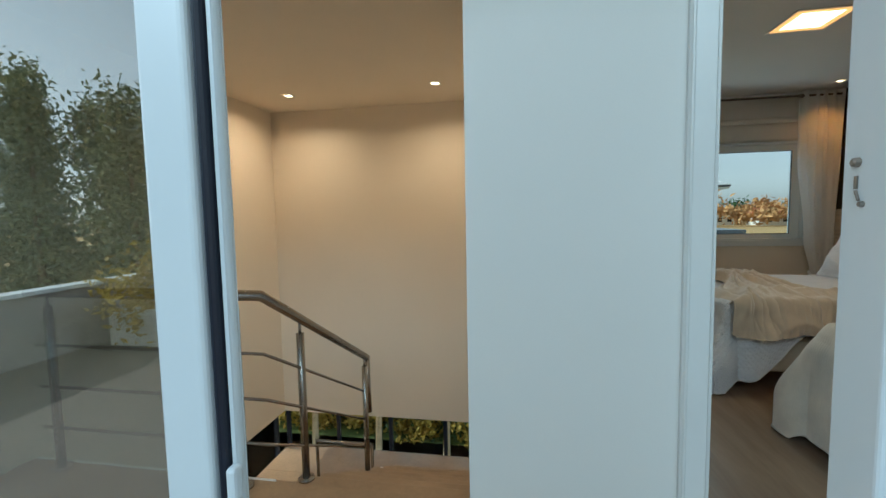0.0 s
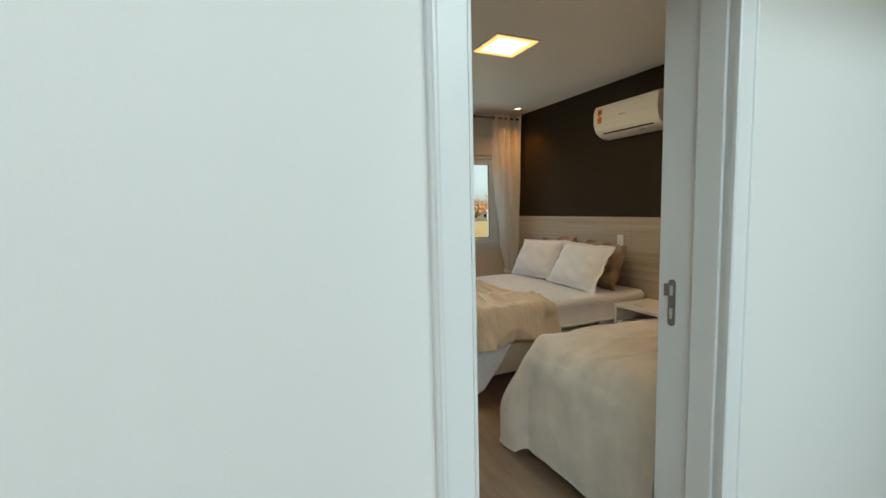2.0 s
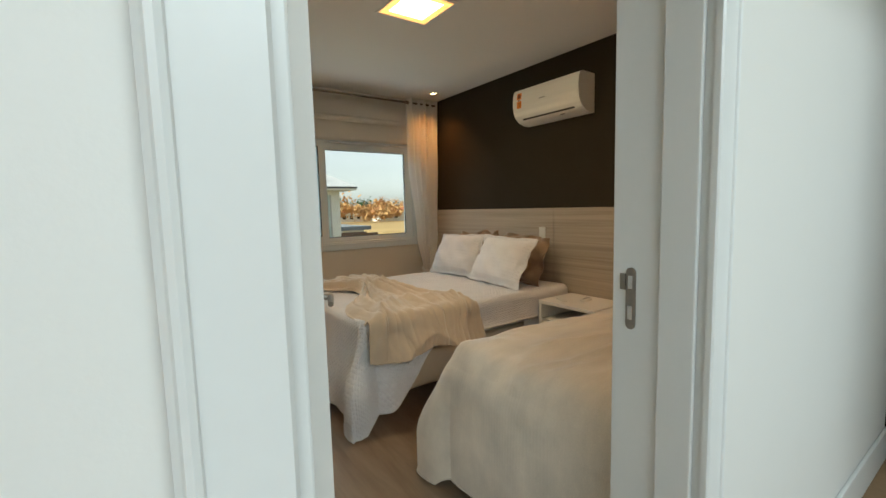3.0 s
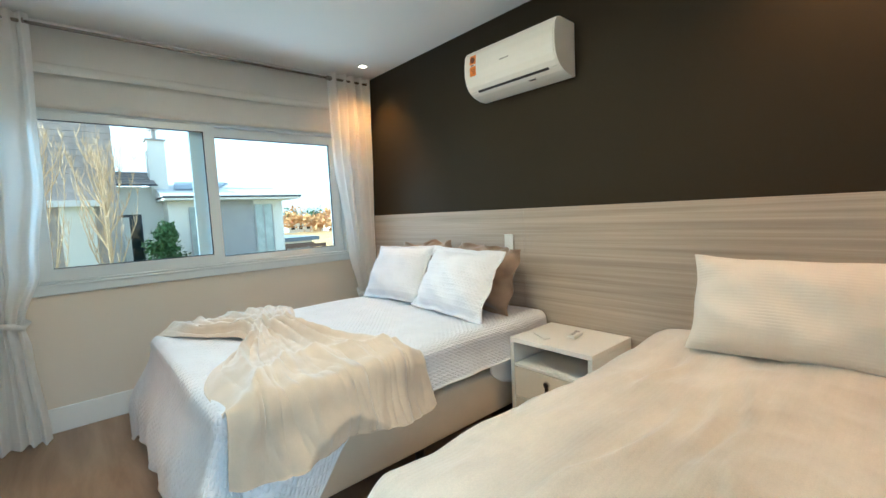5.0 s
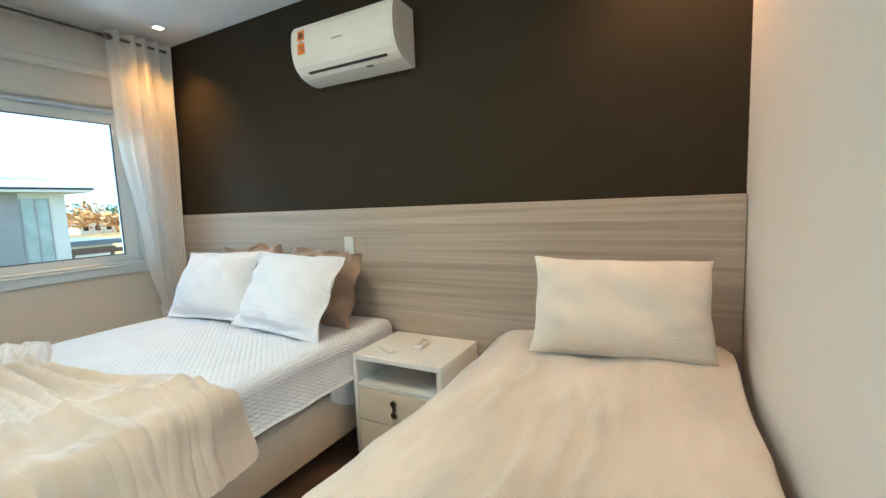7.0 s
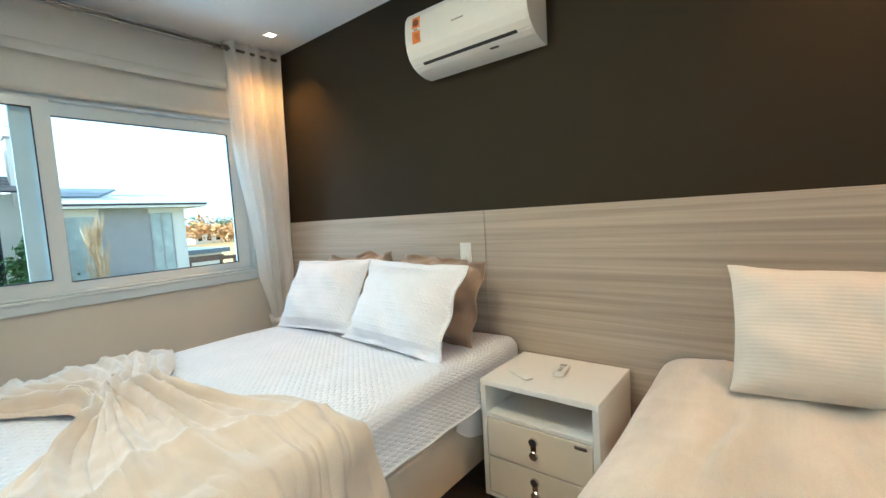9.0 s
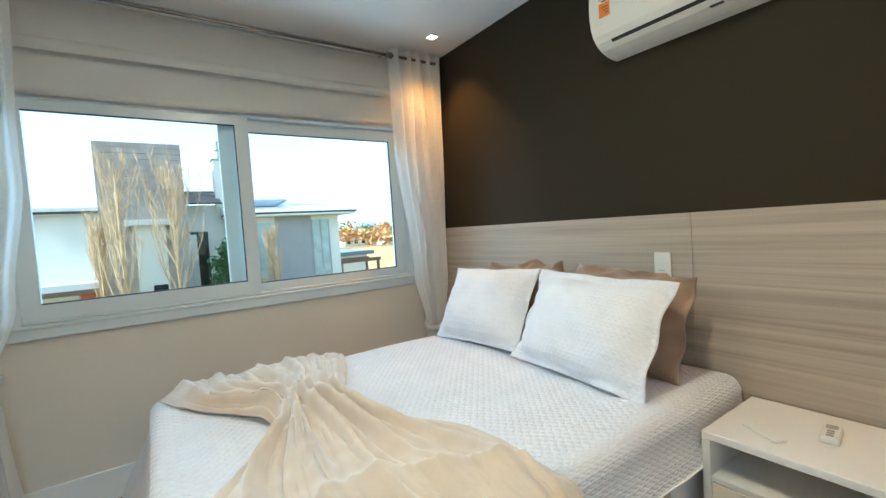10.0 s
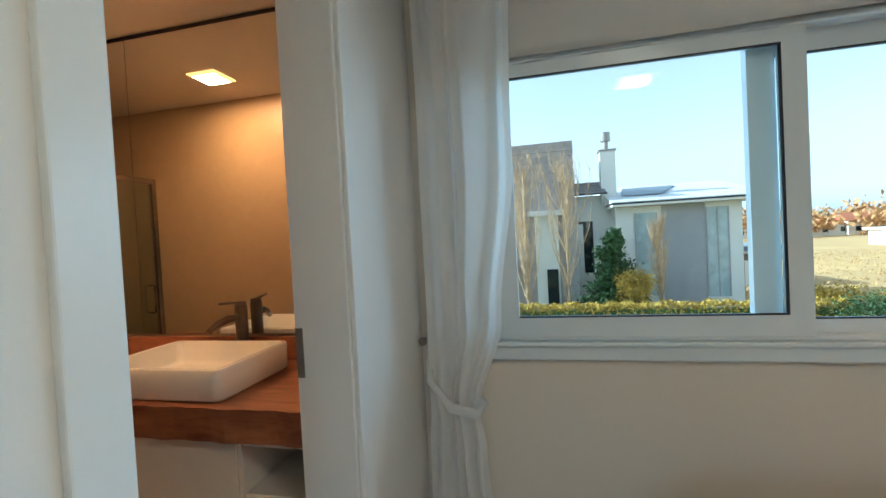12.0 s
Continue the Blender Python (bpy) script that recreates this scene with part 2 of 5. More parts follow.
M = {
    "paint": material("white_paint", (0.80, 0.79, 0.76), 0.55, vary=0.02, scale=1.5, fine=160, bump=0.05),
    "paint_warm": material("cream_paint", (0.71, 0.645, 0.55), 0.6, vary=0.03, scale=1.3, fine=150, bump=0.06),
    "peach": material("peach_cream_paint", (0.87, 0.765, 0.625), 0.6, vary=0.03, scale=1.3, fine=150, bump=0.06),
    "ceiling": material("ceiling_paint", (0.80, 0.79, 0.77), 0.7, vary=0.015, scale=1.0, fine=120, bump=0.02),
    "dark": material("dark_olive_paint", (0.033, 0.0255, 0.0150), 0.68, vary=0.10, scale=1.2, fine=200, bump=0.04, spec=0.2),
    "trim": material("lacquered_trim", (0.78, 0.79, 0.78), 0.32, vary=0.02, scale=2, fine=60, bump=0.02),
    # White uPVC, its colour greyed and blued for the skylight on it.
    "upvc": material("sky_blued_upvc", (0.68, 0.735, 0.77), 0.28, vary=0.015, scale=3, fine=60, bump=0.01),
    "gasket": material("black_gasket", (0.012, 0.016, 0.03), 0.5, vary=0.1, bump=0.05),
    "headboard": wood("grey_oak_panel", (0.33, 0.275, 0.212), (0.545, 0.475, 0.385), (9, 0.34, 24), 1.7, 0.42, 0.05),
    "floor": wood("brown_vinyl_plank", (0.19, 0.125, 0.078), (0.32, 0.232, 0.155), (6, 0.8, 6), 1.6, 0.38, 0.04),
    "stone": material("tan_stone_tile", (0.36, 0.23, 0.125), 0.35, vary=0.25, scale=3, fine=40, bump=0.06),
    # Tile colour darkened to hold the shade lying on the terrace.
    "terrace": material("shade_toned_tile", (0.13, 0.10, 0.08), 0.6, vary=0.15, scale=4, fine=60, bump=0.1),
    "quilt": woven("white_quilted_cotton", (0.79, 0.79, 0.81), "quilt", 0.060, 0.036, 0.012, strength=0.6),
    "knit": woven("cream_knitted_throw", (0.61, 0.495, 0.36), "knit", 0.006, 0.005, 0.0015, 0.95, 0.10, 0.7, 0.18),
    "cover": woven("beige_velour_cover", (0.74, 0.67, 0.57), "rib", 0.05, 0.016, 0.0014, 0.75, 0.20, 0.7, 0.4, 3.4, (0.7, 2.2, 1.5)),
    "rib_pillow": woven("ivory_ribbed_cotton", (0.80, 0.76, 0.69), "rib", 0.05, 0.012, 0.002, 0.85, 0.05, 0.3, 0.32),
    "white_pillow": woven("white_quilted_pillow", (0.79, 0.79, 0.81), "quilt", 0.050, 0.030, 0.008, strength=0.42),
    "sheet": material("white_sheet", (0.80, 0.79, 0.77), 0.9, vary=0.03, fine=200, bump=0.1),
    "satin": woven("brown_satin", (0.33, 0.225, 0.145), "rib", 0.08, 0.010, 0.002, 0.45, 0.2, 0.3, 0.2),
    "bedbase": material("beige_upholstery", (0.66, 0.56, 0.42), 0.85, vary=0.05, fine=300, bump=0.12),
    "curtain": sheer("white_sheer_linen", (0.90, 0.90, 0.89), 0.58),
    "blind": sheer("grey_blind_cloth", (0.70, 0.68, 0.64), 0.12),
    "steel": material("brushed_steel", (0.38, 0.345, 0.31), 0.27, 1.0, vary=0.1, fine=200, bump=0.03),
    "chrome": material("chrome", (0.62, 0.60, 0.58), 0.12, 1.0, vary=0.03, bump=0),
    "nickel": material("aged_nickel", (0.30, 0.27, 0.24), 0.35, 1.0, vary=0.15, bump=0.03),
    "bronze": material("dark_bronze_metal", (0.17, 0.13, 0.105), 0.28, 1.0, vary=0.12, bump=0.02),
    "mdf": material("white_lacquered_board", (0.80, 0.78, 0.73), 0.3, vary=0.02, scale=2, fine=90, bump=0.015),
    "mdf_cream": material("cream_lacquered_front", (0.78, 0.70, 0.575), 0.35, vary=0.02, scale=2, fine=90, bump=0.015),
    "plastic": material("ivory_plastic", (0.80, 0.79, 0.74), 0.28, vary=0.015, scale=2, bump=0.01),
    "black": material("black_plastic", (0.015, 0.015, 0.016), 0.35, bump=0),
    "orange": material("orange_label", (0.80, 0.25, 0.03), 0.5, vary=0.1, bump=0),
    "red": material("dark_label_ink", (0.18, 0.06, 0.03), 0.6, bump=0),
    "ceramic": material("white_ceramic", (0.82, 0.80, 0.76), 0.12, vary=0.01, bump=0),
    "slab": wood("rustic_wood_slab", (0.13, 0.035, 0.016), (0.42, 0.17, 0.08), (1.5, 9, 9), 2.2, 0.4, 0.25),
    "tile": material("beige_wall_tile", (0.48, 0.36, 0.235), 0.36, vary=0.08, scale=1.4, fine=20, bump=0.03),
    "panel_glow": material("lit_diffuser", (0.9, 0.8, 0.6), 0.6, bump=0, emit=(1.0, 0.42, 0.10), strength=1.3),
    "panel_core": material("bright_panel_core", (0.9, 0.85, 0.7), 0.6, bump=0, emit=(1.0, 0.80, 0.50), strength=5.0),
    "spot_glow": material("lit_spot", (0.9, 0.8, 0.6), 0.6, bump=0, emit=(1.0, 0.72, 0.42), strength=5.0),
    "glass": glass("clear_glass", (0.93, 0.97, 0.97), 0.0, 1.2),
    "coated": coated("reflective_door_glass", (0.80, 0.90, 0.90), 0.52),
    "shower": coated("greenish_shower_glass", (0.80, 0.88, 0.84), 0.25),
    "mirror": material("silver_mirror", (0.86, 0.87, 0.86), 0.015, 1.0, vary=0.0, bump=0),
    "stucco": material("pale_stucco", (0.75, 0.74, 0.69), 0.85, vary=0.06, scale=1.2, fine=30, bump=0.2),
    "siding": material("grey_lap_siding", (0.37, 0.365, 0.365), 0.7, vary=0.12, scale=2.0, fine=20, bump=0.1),
    "stack": material("grey_brown_stone_cladding", (0.35, 0.31, 0.29), 0.85, vary=0.25, scale=2.5, fine=14, bump=0.3),
    "rooftile": material("grey_roof_tile", (0.26, 0.24, 0.235), 0.7, vary=0.2, scale=3, fine=20, bump=0.2),
    "roofwhite": material("white_roof_sheet", (0.70, 0.70, 0.70), 0.6, vary=0.05, bump=0.05),
    "solar": material("blue_solar_panel", (0.16, 0.20, 0.25), 0.3, vary=0.2, bump=0),
    # Pale base colour paints in the sky that these panes would mirror.
    "paleglass": material("painted_sky_glass", (0.42, 0.49, 0.49), 0.12, vary=0.3, scale=2, bump=0),
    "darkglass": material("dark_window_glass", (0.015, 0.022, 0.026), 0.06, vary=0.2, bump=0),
    "brickred": material("orange_door_paint", (0.50, 0.11, 0.03), 0.6, vary=0.1),
    "twig": material("dry_golden_twig", (0.56, 0.41, 0.25), 0.85, vary=0.3, scale=4, fine=30, bump=0.2),
    "bark": material("brown_bark", (0.16, 0.10, 0.06), 0.9, vary=0.3, scale=5, fine=40, bump=0.4),
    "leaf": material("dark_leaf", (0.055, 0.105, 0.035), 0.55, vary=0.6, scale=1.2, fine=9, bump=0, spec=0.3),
    "leaf_yellow": material("yellow_leaf", (0.50, 0.35, 0.06), 0.6, vary=0.5, scale=1.5, fine=9, bump=0, spec=0.3),
    # Lighter copy of the leaf, with sunlight and haze mixed into its colour.
    "leaf_sunny": material("sun_hazed_leaf", (0.21, 0.24, 0.13), 0.55, vary=0.5, scale=1.0, fine=9, bump=0, spec=0.3),
    "leaf_dry": material("dry_tan_scrub", (0.56, 0.38, 0.16), 0.8, vary=0.35, scale=0.5, fine=6, bump=0, spec=0.2),
    "leaf_rust": material("rust_leaf", (0.56, 0.33, 0.14), 0.7, vary=0.4, scale=0.4, fine=3, bump=0, spec=0.2),
    "grass": material("dry_grass", (0.56, 0.37, 0.15), 0.95, vary=0.22, scale=0.15, fine=3, bump=0.3),
    "lawn": material("green_grass", (0.13, 0.17, 0.04), 0.95, vary=0.35, scale=0.6, fine=8, bump=0.3),
    "asphalt": material("grey_paving", (0.22, 0.20, 0.18), 0.9, vary=0.15, scale=0.6, fine=8, bump=0.2),
    "terracotta": material("terracotta_roof", (0.42, 0.15, 0.07), 0.8, vary=0.25, scale=1, fine=8, bump=0.2),
    "pergola": material("brown_pergola_wood", (0.16, 0.10, 0.07), 0.7, vary=0.2, bump=0.1),
    "label_grey": material("grey_print", (0.35, 0.34, 0.32), 0.5, bump=0),
}


# ---- building helpers ----
def thing(name, loc, label, category, group=""):
    e = new(name)
    e.location = loc
    e.empty_display_size = 0.05
    return tagged(e, label, category, group)


def part(name, bm, mat, parent=None, label="", smooth=False, kind=""):
    me = bpy.data.meshes.new(name)
    bm.normal_update()
    bm.to_mesh(me)
    bm.free()
    if smooth:
        me.shade_smooth()
    me.materials.append(M[mat])
    ob = new(name, me)
    if parent:
        ob.parent = parent
        if parent.type == "EMPTY":
            ob.matrix_parent_inverse = Matrix.Translation(-parent.location)
    if label or kind:
        tagged(ob, label, kind=kind)
    return ob


def box(bm, x0, x1, y0, y1, z0, z1, bev=0.0, seg=2):
    vs = [bm.verts.new(p) for p in ((x0, y0, z0), (x1, y0, z0), (x1, y1, z0), (x0, y1, z0), (x0, y0, z1), (x1, y0, z1), (x1, y1, z1), (x0, y1, z1))]
    fs = [bm.faces.new([vs[i] for i in f]) for f in ((3, 2, 1, 0), (4, 5, 6, 7), (0, 1, 5, 4), (1, 2, 6, 5), (2, 3, 7, 6), (3, 0, 4, 7))]
    if bev:
        bmesh.ops.bevel(bm, geom=list({e for f in fs for e in f.edges}), offset=bev, segments=seg, affect="EDGES", profile=0.5)
    return vs


def boxes(*rows, bev=0.0):
    bm = bmesh.new()
    for r in rows:
        box(bm, *r, bev=bev)
    return bm


def tube(bm, pts, r, n=10, cap=True):
    """A round tube through pts; r is one radius or one for each point."""
    pts = [Vector(p) for p in pts]
    rs = r if isinstance(r, (list, tuple)) else [r] * len(pts)
    rings = []
    for i, p in enumerate(pts):
        d = (pts[min(i + 1, len(pts) - 1)] - pts[max(i - 1, 0)]).normalized()
        side = d.cross(Vector((0, 0, 1)))
        if side.length < 1e-3:
            side = Vector((1, 0, 0))
        side.normalize()
        up = side.cross(d)
        rings.append([bm.verts.new(p + (side * math.cos(a) + up * math.sin(a)) * rs[i]) for a in (2 * math.pi * k / n for k in range(n))])
    for a, b in zip(rings, rings[1:]):
        for k in range(n):
            bm.faces.new((a[k], a[(k + 1) % n], b[(k + 1) % n], b[k]))
    if cap:
        bm.faces.new(rings[0][::-1])
        bm.faces.new(rings[-1])
    return bm


def prism(bm, prof, place, a, b):
    """Extrude the closed outline prof between a and b; place(u, v, w) gives the point."""
    va = [bm.verts.new(place(u, v, a)) for u, v in prof]
    vb = [bm.verts.new(place(u, v, b)) for u, v in prof]
    k = len(prof)
    for i in range(k):
        bm.faces.new((va[i], va[(i + 1) % k], vb[(i + 1) % k], vb[i]))
    bm.faces.new(va[::-1])
    bm.faces.new(vb)
    bmesh.ops.recalc_face_normals(bm, faces=bm.faces)
    return bm


def grid(fn, nu, nv, thick=0.0):
    """A sheet: fn(u, v) gives the point and its sheet coordinates in metres. thick gives it a second side."""
    bm = bmesh.new()
    uv = bm.loops.layers.uv.new("sheet")
    at, co = [], {}
    for j in range(nv + 1):
        row = []
        for i in range(nu + 1):
            p, s = fn(i / nu, j / nv)
            w = bm.verts.new(p)
            co[w] = s
            row.append(w)
        at.append(row)
    for j in range(nv):
        for i in range(nu):
            f = bm.faces.new((at[j][i], at[j][i + 1], at[j + 1][i + 1], at[j + 1][i]))
            for lp in f.loops:
                lp[uv].uv = co[lp.vert]
    if thick:
        bm.normal_update()
        low = [[bm.verts.new(w.co - w.normal * thick) for w in row] for row in at]
        for j in range(nv):
            for i in range(nu):
                f = bm.faces.new((low[j][i], low[j + 1][i], low[j + 1][i + 1], low[j][i + 1]))
                for lp, w in zip(f.loops, (at[j][i], at[j + 1][i], at[j + 1][i + 1], at[j][i + 1])):
                    lp[uv].uv = co[w]
        for j in range(nv):
            for i, flip in ((0, 0), (nu, 1)):
                q = (at[j][i], at[j + 1][i], low[j + 1][i], low[j][i])
                bm.faces.new(q[::-1] if flip else q)
        for i in range(nu):
            for j, flip in ((0, 1), (nv, 0)):
                q = (at[j][i], at[j][i + 1], low[j][i + 1], low[j][i])
                bm.faces.new(q[::-1] if not flip else q[::-1])
    return bm


def structure(name, bm, mat, label, smooth=False, category="", parent=None):
    ob = part(name, bm, mat, parent, smooth=smooth)
    return tagged(ob, label, category, kind="structure")


def sm(a, b, x):
    t = min(1.0, max(0.0, (x - a) / (b - a)))
    return t * t * (3 - 2 * t)


# ---- the shell of the house ----
CEIL, HALLC = 2.577, 2.45
WX, EX, SY, NY = 0.72, 3.50, 1.62, 5.395
# bedroom
structure("floor", boxes((WX - 0.16, EX, 1.50, NY, -0.16, 0.0)), "floor", "smooth brown vinyl bedroom floor")
structure("ceiling", boxes((WX - 0.02, EX + 0.02, SY - 0.10, NY + 0.02, CEIL, CEIL + 0.12)), "ceiling", "smooth white painted bedroom ceiling")
structure("wall_east", boxes((EX, EX + 0.2, 1.30, NY + 0.22, -0.16, CEIL)), "dark", "dark olive brown painted wall behind the headboard")
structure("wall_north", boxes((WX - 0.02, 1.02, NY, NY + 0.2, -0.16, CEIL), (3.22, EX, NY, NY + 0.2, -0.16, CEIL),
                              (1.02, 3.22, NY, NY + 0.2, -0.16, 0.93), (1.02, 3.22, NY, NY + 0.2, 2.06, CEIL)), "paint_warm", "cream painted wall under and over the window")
structure("wall_south", boxes((1.506, EX, 1.40, SY, -0.16, CEIL), (0.578, 1.505, 1.40, SY - 0.01, 2.12, CEIL)), "paint", "white painted wall beside the single bed")
structure("wall_partition", boxes((-0.11, 0.577, 1.30, SY - 0.02, -3.2, CEIL), (-0.11, 0.0, SY - 0.02, 4.33, -3.2, CEIL)), "paint", "white painted partition between stairs and bedroom door")
structure("wall_west", boxes((WX - 0.16, WX, SY - 0.02, 4.08, -0.16, CEIL), (WX - 0.16, WX, 4.76, NY, -0.16, CEIL),
                             (WX - 0.16, WX, 4.08, 4.76, 2.13, CEIL)), "paint", "white painted wall with the bathroom doorway")
structure("wall_lintel", boxes((0.578, 1.505, 1.315, 1.398, 2.12, HALLC + 0.1)), "paint", "white wall over the bedroom doorway")
# baseboards
bb = bmesh.new()
box(bb, WX + 0.02, EX - 0.07, NY - 0.016, NY - 0.001, 0.0, 0.16, 0.004)
structure("baseboard_north", bb, "trim", "tall white baseboard under the window")
bb = bmesh.new()
box(bb, WX + 0.001, WX + 0.016, 1.64, 4.03, 0.0, 0.16, 0.004)
structure("baseboard_west", bb, "trim", "tall white baseboard on the west wall")
bb = bmesh.new()
box(bb, 1.57, 3.58, 1.384, 1.399, 0.0, 0.16, 0.004)
structure("baseboard_hall", bb, "trim", "tall white baseboard in the hall")

# hall and stairwell
structure("floor_hall", boxes((-2.6, 3.6, 0.42, 1.40, -0.16, 0.0), (-2.6, -0.11, 1.40, 1.82, -0.16, 0.0), (0.577, 1.506, 1.40, 1.50, -0.16, -0.001)), "stone", "tan stone hall floor")
structure("ceiling_hall", boxes((-2.62, 3.62, 0.40, 1.31, HALLC, HALLC + 0.12), (-2.62, -0.11, 1.31, 4.33, HALLC, HALLC + 0.12), (1.506, 3.62, 1.31, 1.40, HALLC, HALLC + 0.12)), "peach", "cream hall ceiling with recessed spots")
structure("wall_stair_north", boxes((-2.78, -0.11, 4.33, 4.45, -0.90, HALLC + 0.12)), "peach", "cream wall at the end of the stairwell")
structure("wall_stair_west", boxes((-2.78, -2.6, 1.9, 4.33, -0.90, HALLC + 0.12), (-2.78, -2.6, 0.40, 1.9, -3.2, HALLC + 0.12)), "peach", "cream wall along the stairwell")
structure("wall_hall_east", boxes((3.6, 3.72, 0.2, 1.40, -0.16, HALLC + 0.12)), "paint", "white wall closing the hall")
structure("wall_facade", boxes((2.70, 3.72, 0.36, 0.56, -3.2, 2.9), (-2.78, 2.70, 0.36, 0.56, 2.44, 2.9), (-2.78, 3.72, 0.36, 0.42, -3.2, -0.16)), "stucco", "pale stucco outer wall above the terrace door")
structure("slab_edge", boxes((-2.6, -1.15, 1.82, 1.84, -0.30, -0.002)), "paint", "white edge of the hall slab")

# ---- stairs ----
stairs = thing("staircase", (-0.6, 1.9, -0.17), "tan stone staircase going down to a half landing", "staircase")
for k in range(1, 8):
    bm = bmesh.new()
    y0 = 1.82 + 0.29 * (k - 1)
    box(bm, -1.18, -0.112, y0, y0 + 0.315, -0.165 * k - 0.04, -0.165 * k, 0.004)
    part("tread", bm, "stone", stairs)
    part("riser", boxes((-1.18, -0.112, y0 - 0.012, y0 - 0.002, -0.165 * k, -0.165 * (k - 1) - 0.042)), "paint_warm", stairs)
part("landing", boxes((-2.59, -0.112, 3.866, 4.38, -1.48, -1.32), (-2.59, -1.22, 3.0, 3.864, -1.48, -1.32)), "stone", stairs)
part("stringer", boxes((-1.21, -1.182, 1.845, 3.58, -1.4, -1.0)), "paint_warm", stairs)
structure("floor_lower", boxes((-2.78, 3.6, 0.42, 4.45, -3.2, -3.05)), "stone", "tan stone floor of the lower storey")


def stair_window(name, x0, x1, y0, y1, along):
    """Glazing under the stairwell walls with slim dark mullions."""
    w = new(name)
    w.location = (x0, y0, -3.0)
    tagged(w, "dark framed lower window looking on the garden", "window", kind="structure")
    n = 4
    for i in range(n + 1):
        f = i / n
        bm = bmesh.new()
        cx, cy = x0 + (x1 - x0) * f, y0 + (y1 - y0) * f
        box(bm, cx - 0.02, cx + 0.02, cy - 0.02, cy + 0.02, -3.04, -0.902, 0.003)
        part("mullion", bm, "gasket", w)
    bm = bmesh.new()
    if along == "x":
        box(bm, x0, x1, y0 - 0.003, y0 + 0.003, -3.04, -0.905)
    else:
        box(bm, x0 - 0.003, x0 + 0.003, y0, y1, -3.04, -0.905)
    p = part("pane", bm, "glass", w)
    p.visible_shadow = False


stair_window("window_stair_north", -2.6, -0.12, 4.40, 4.40, "x")
stair_window("window_stair_west", -2.70, -2.70, 1.95, 4.3, "y")

# railing: stainless tubes on round posts
RX, RY = -1.13, 1.76
rail = thing("stair_railing", (RX, RY, 0), "brushed stainless steel stair railing with round posts", "railing")
SL = -0.565
bm = bmesh.new()
tube(bm, [(-2.46, RY, 0.945), (RX, RY, 0.945), (RX + 0.02, 3.05, 0.945 + SL * 1.29)], 0.026, 14)
tube(bm, [(RX + 0.02, 3.05, 0.945 + SL * 1.29), (RX + 0.025, 3.055, -0.22)], 0.022, 12)
part("handrail", bm, "steel", rail, smooth=True)


def post(x, y, z0, z1):
    bm = bmesh.new()
    tube(bm, [(x, y, z0), (x, y, z1 - 0.06)], 0.021, 14)
    tube(bm, [(x, y, z1 - 0.06), (x, y, z1)], 0.008, 8)
    tube(bm, [(x, y, z0), (x, y, z0 + 0.012)], 0.045, 14)
    part("post", bm, "steel", rail, smooth=True)


post(-2.34, RY, 0.0, 0.93)
post(-1.27, RY, 0.0, 0.93)
post(RX, 2.10, -0.165, 0.945 + SL * 0.34 - 0.02)
post(RX + 0.018, 3.0, -0.825, 0.945 + SL * 1.24 - 0.02)
for dz in (0.278, 0.50, 0.72):
    bm = bmesh.new()
    tube(bm, [(-2.44, RY, 0.945 - dz), (RX, RY, 0.945 - dz), (RX + 0.01, 2.99, 0.945 - dz + SL * 1.23)], 0.008, 8)
    part("cross_bar", bm, "steel", rail, smooth=True)
low = thing("lower_railing", (-1.9, 3.5, -1.32), "stainless steel railing on the stair landing", "railing")
bm = bmesh.new()
tube(bm, [(-1.85, 3.62, -1.32), (-1.85, 3.62, -0.82), (-1.30, 3.62, -0.82), (-1.30, 3.62, -1.32)], 0.02, 10)
part("handrail", bm, "steel", low, smooth=True)


def downlight(x, y, z, size=0.09, name="recessed_spot"):
    e = thing(name, (x, y, z), "small square recessed ceiling spot, lit warm", "ceiling light", "recessed spots")
    s = size / 2
    part("trim_ring", boxes((x - s, x + s, y - s, y - s + 0.012, z - 0.004, z), (x - s, x + s, y + s - 0.012, y + s, z - 0.004, z),
                            (x - s, x - s + 0.012, y - s + 0.012, y + s - 0.012, z - 0.004, z), (x + s - 0.012, x + s, y - s + 0.012, y + s - 0.012, z - 0.004, z)), "paint", e)
    part("lens", boxes((x - s + 0.012, x + s - 0.012, y - s + 0.012, y + s - 0.012, z - 0.002, z - 0.0005)), "spot_glow", e, "glowing frosted lens")


downlight(-2.06, 3.76, HALLC)
downlight(-0.65, 3.71, HALLC)
downlight(3.25, 5.0, CEIL, 0.08)
downlight(3.25, 1.9, CEIL, 0.08)

# ---- bedroom doorway: casing, jambs, stops, leaf ----
door = new("door_frame_1")
door.location = (1.04, 1.4, 0)
tagged(door, "white lacquered bedroom door frame with moulded casing", "door frame", kind="structure")


def casing(x0, x1, y, side, parent, z1=2.18):
    """Upright casing with a rounded outer bead; side +1 when the bead is on the higher x."""
    prof = [(x0, y), (x1, y), (x1, y - 0.012), (x1 - 0.004, y - 0.016), (x0 + 0.004, y - 0.016), (x0, y - 0.012)]
    bm = bmesh.new()
    prism(bm, prof, lambda u, v, w: (u, v, w), 0.0, z1)
    bx = x1 - 0.010 if side > 0 else x0 + 0.010
    tube(bm, [(bx, y - 0.016, 0.0), (bx, y - 0.016, z1)], 0.006, 8)
    return part("casing", bm, "trim", parent)


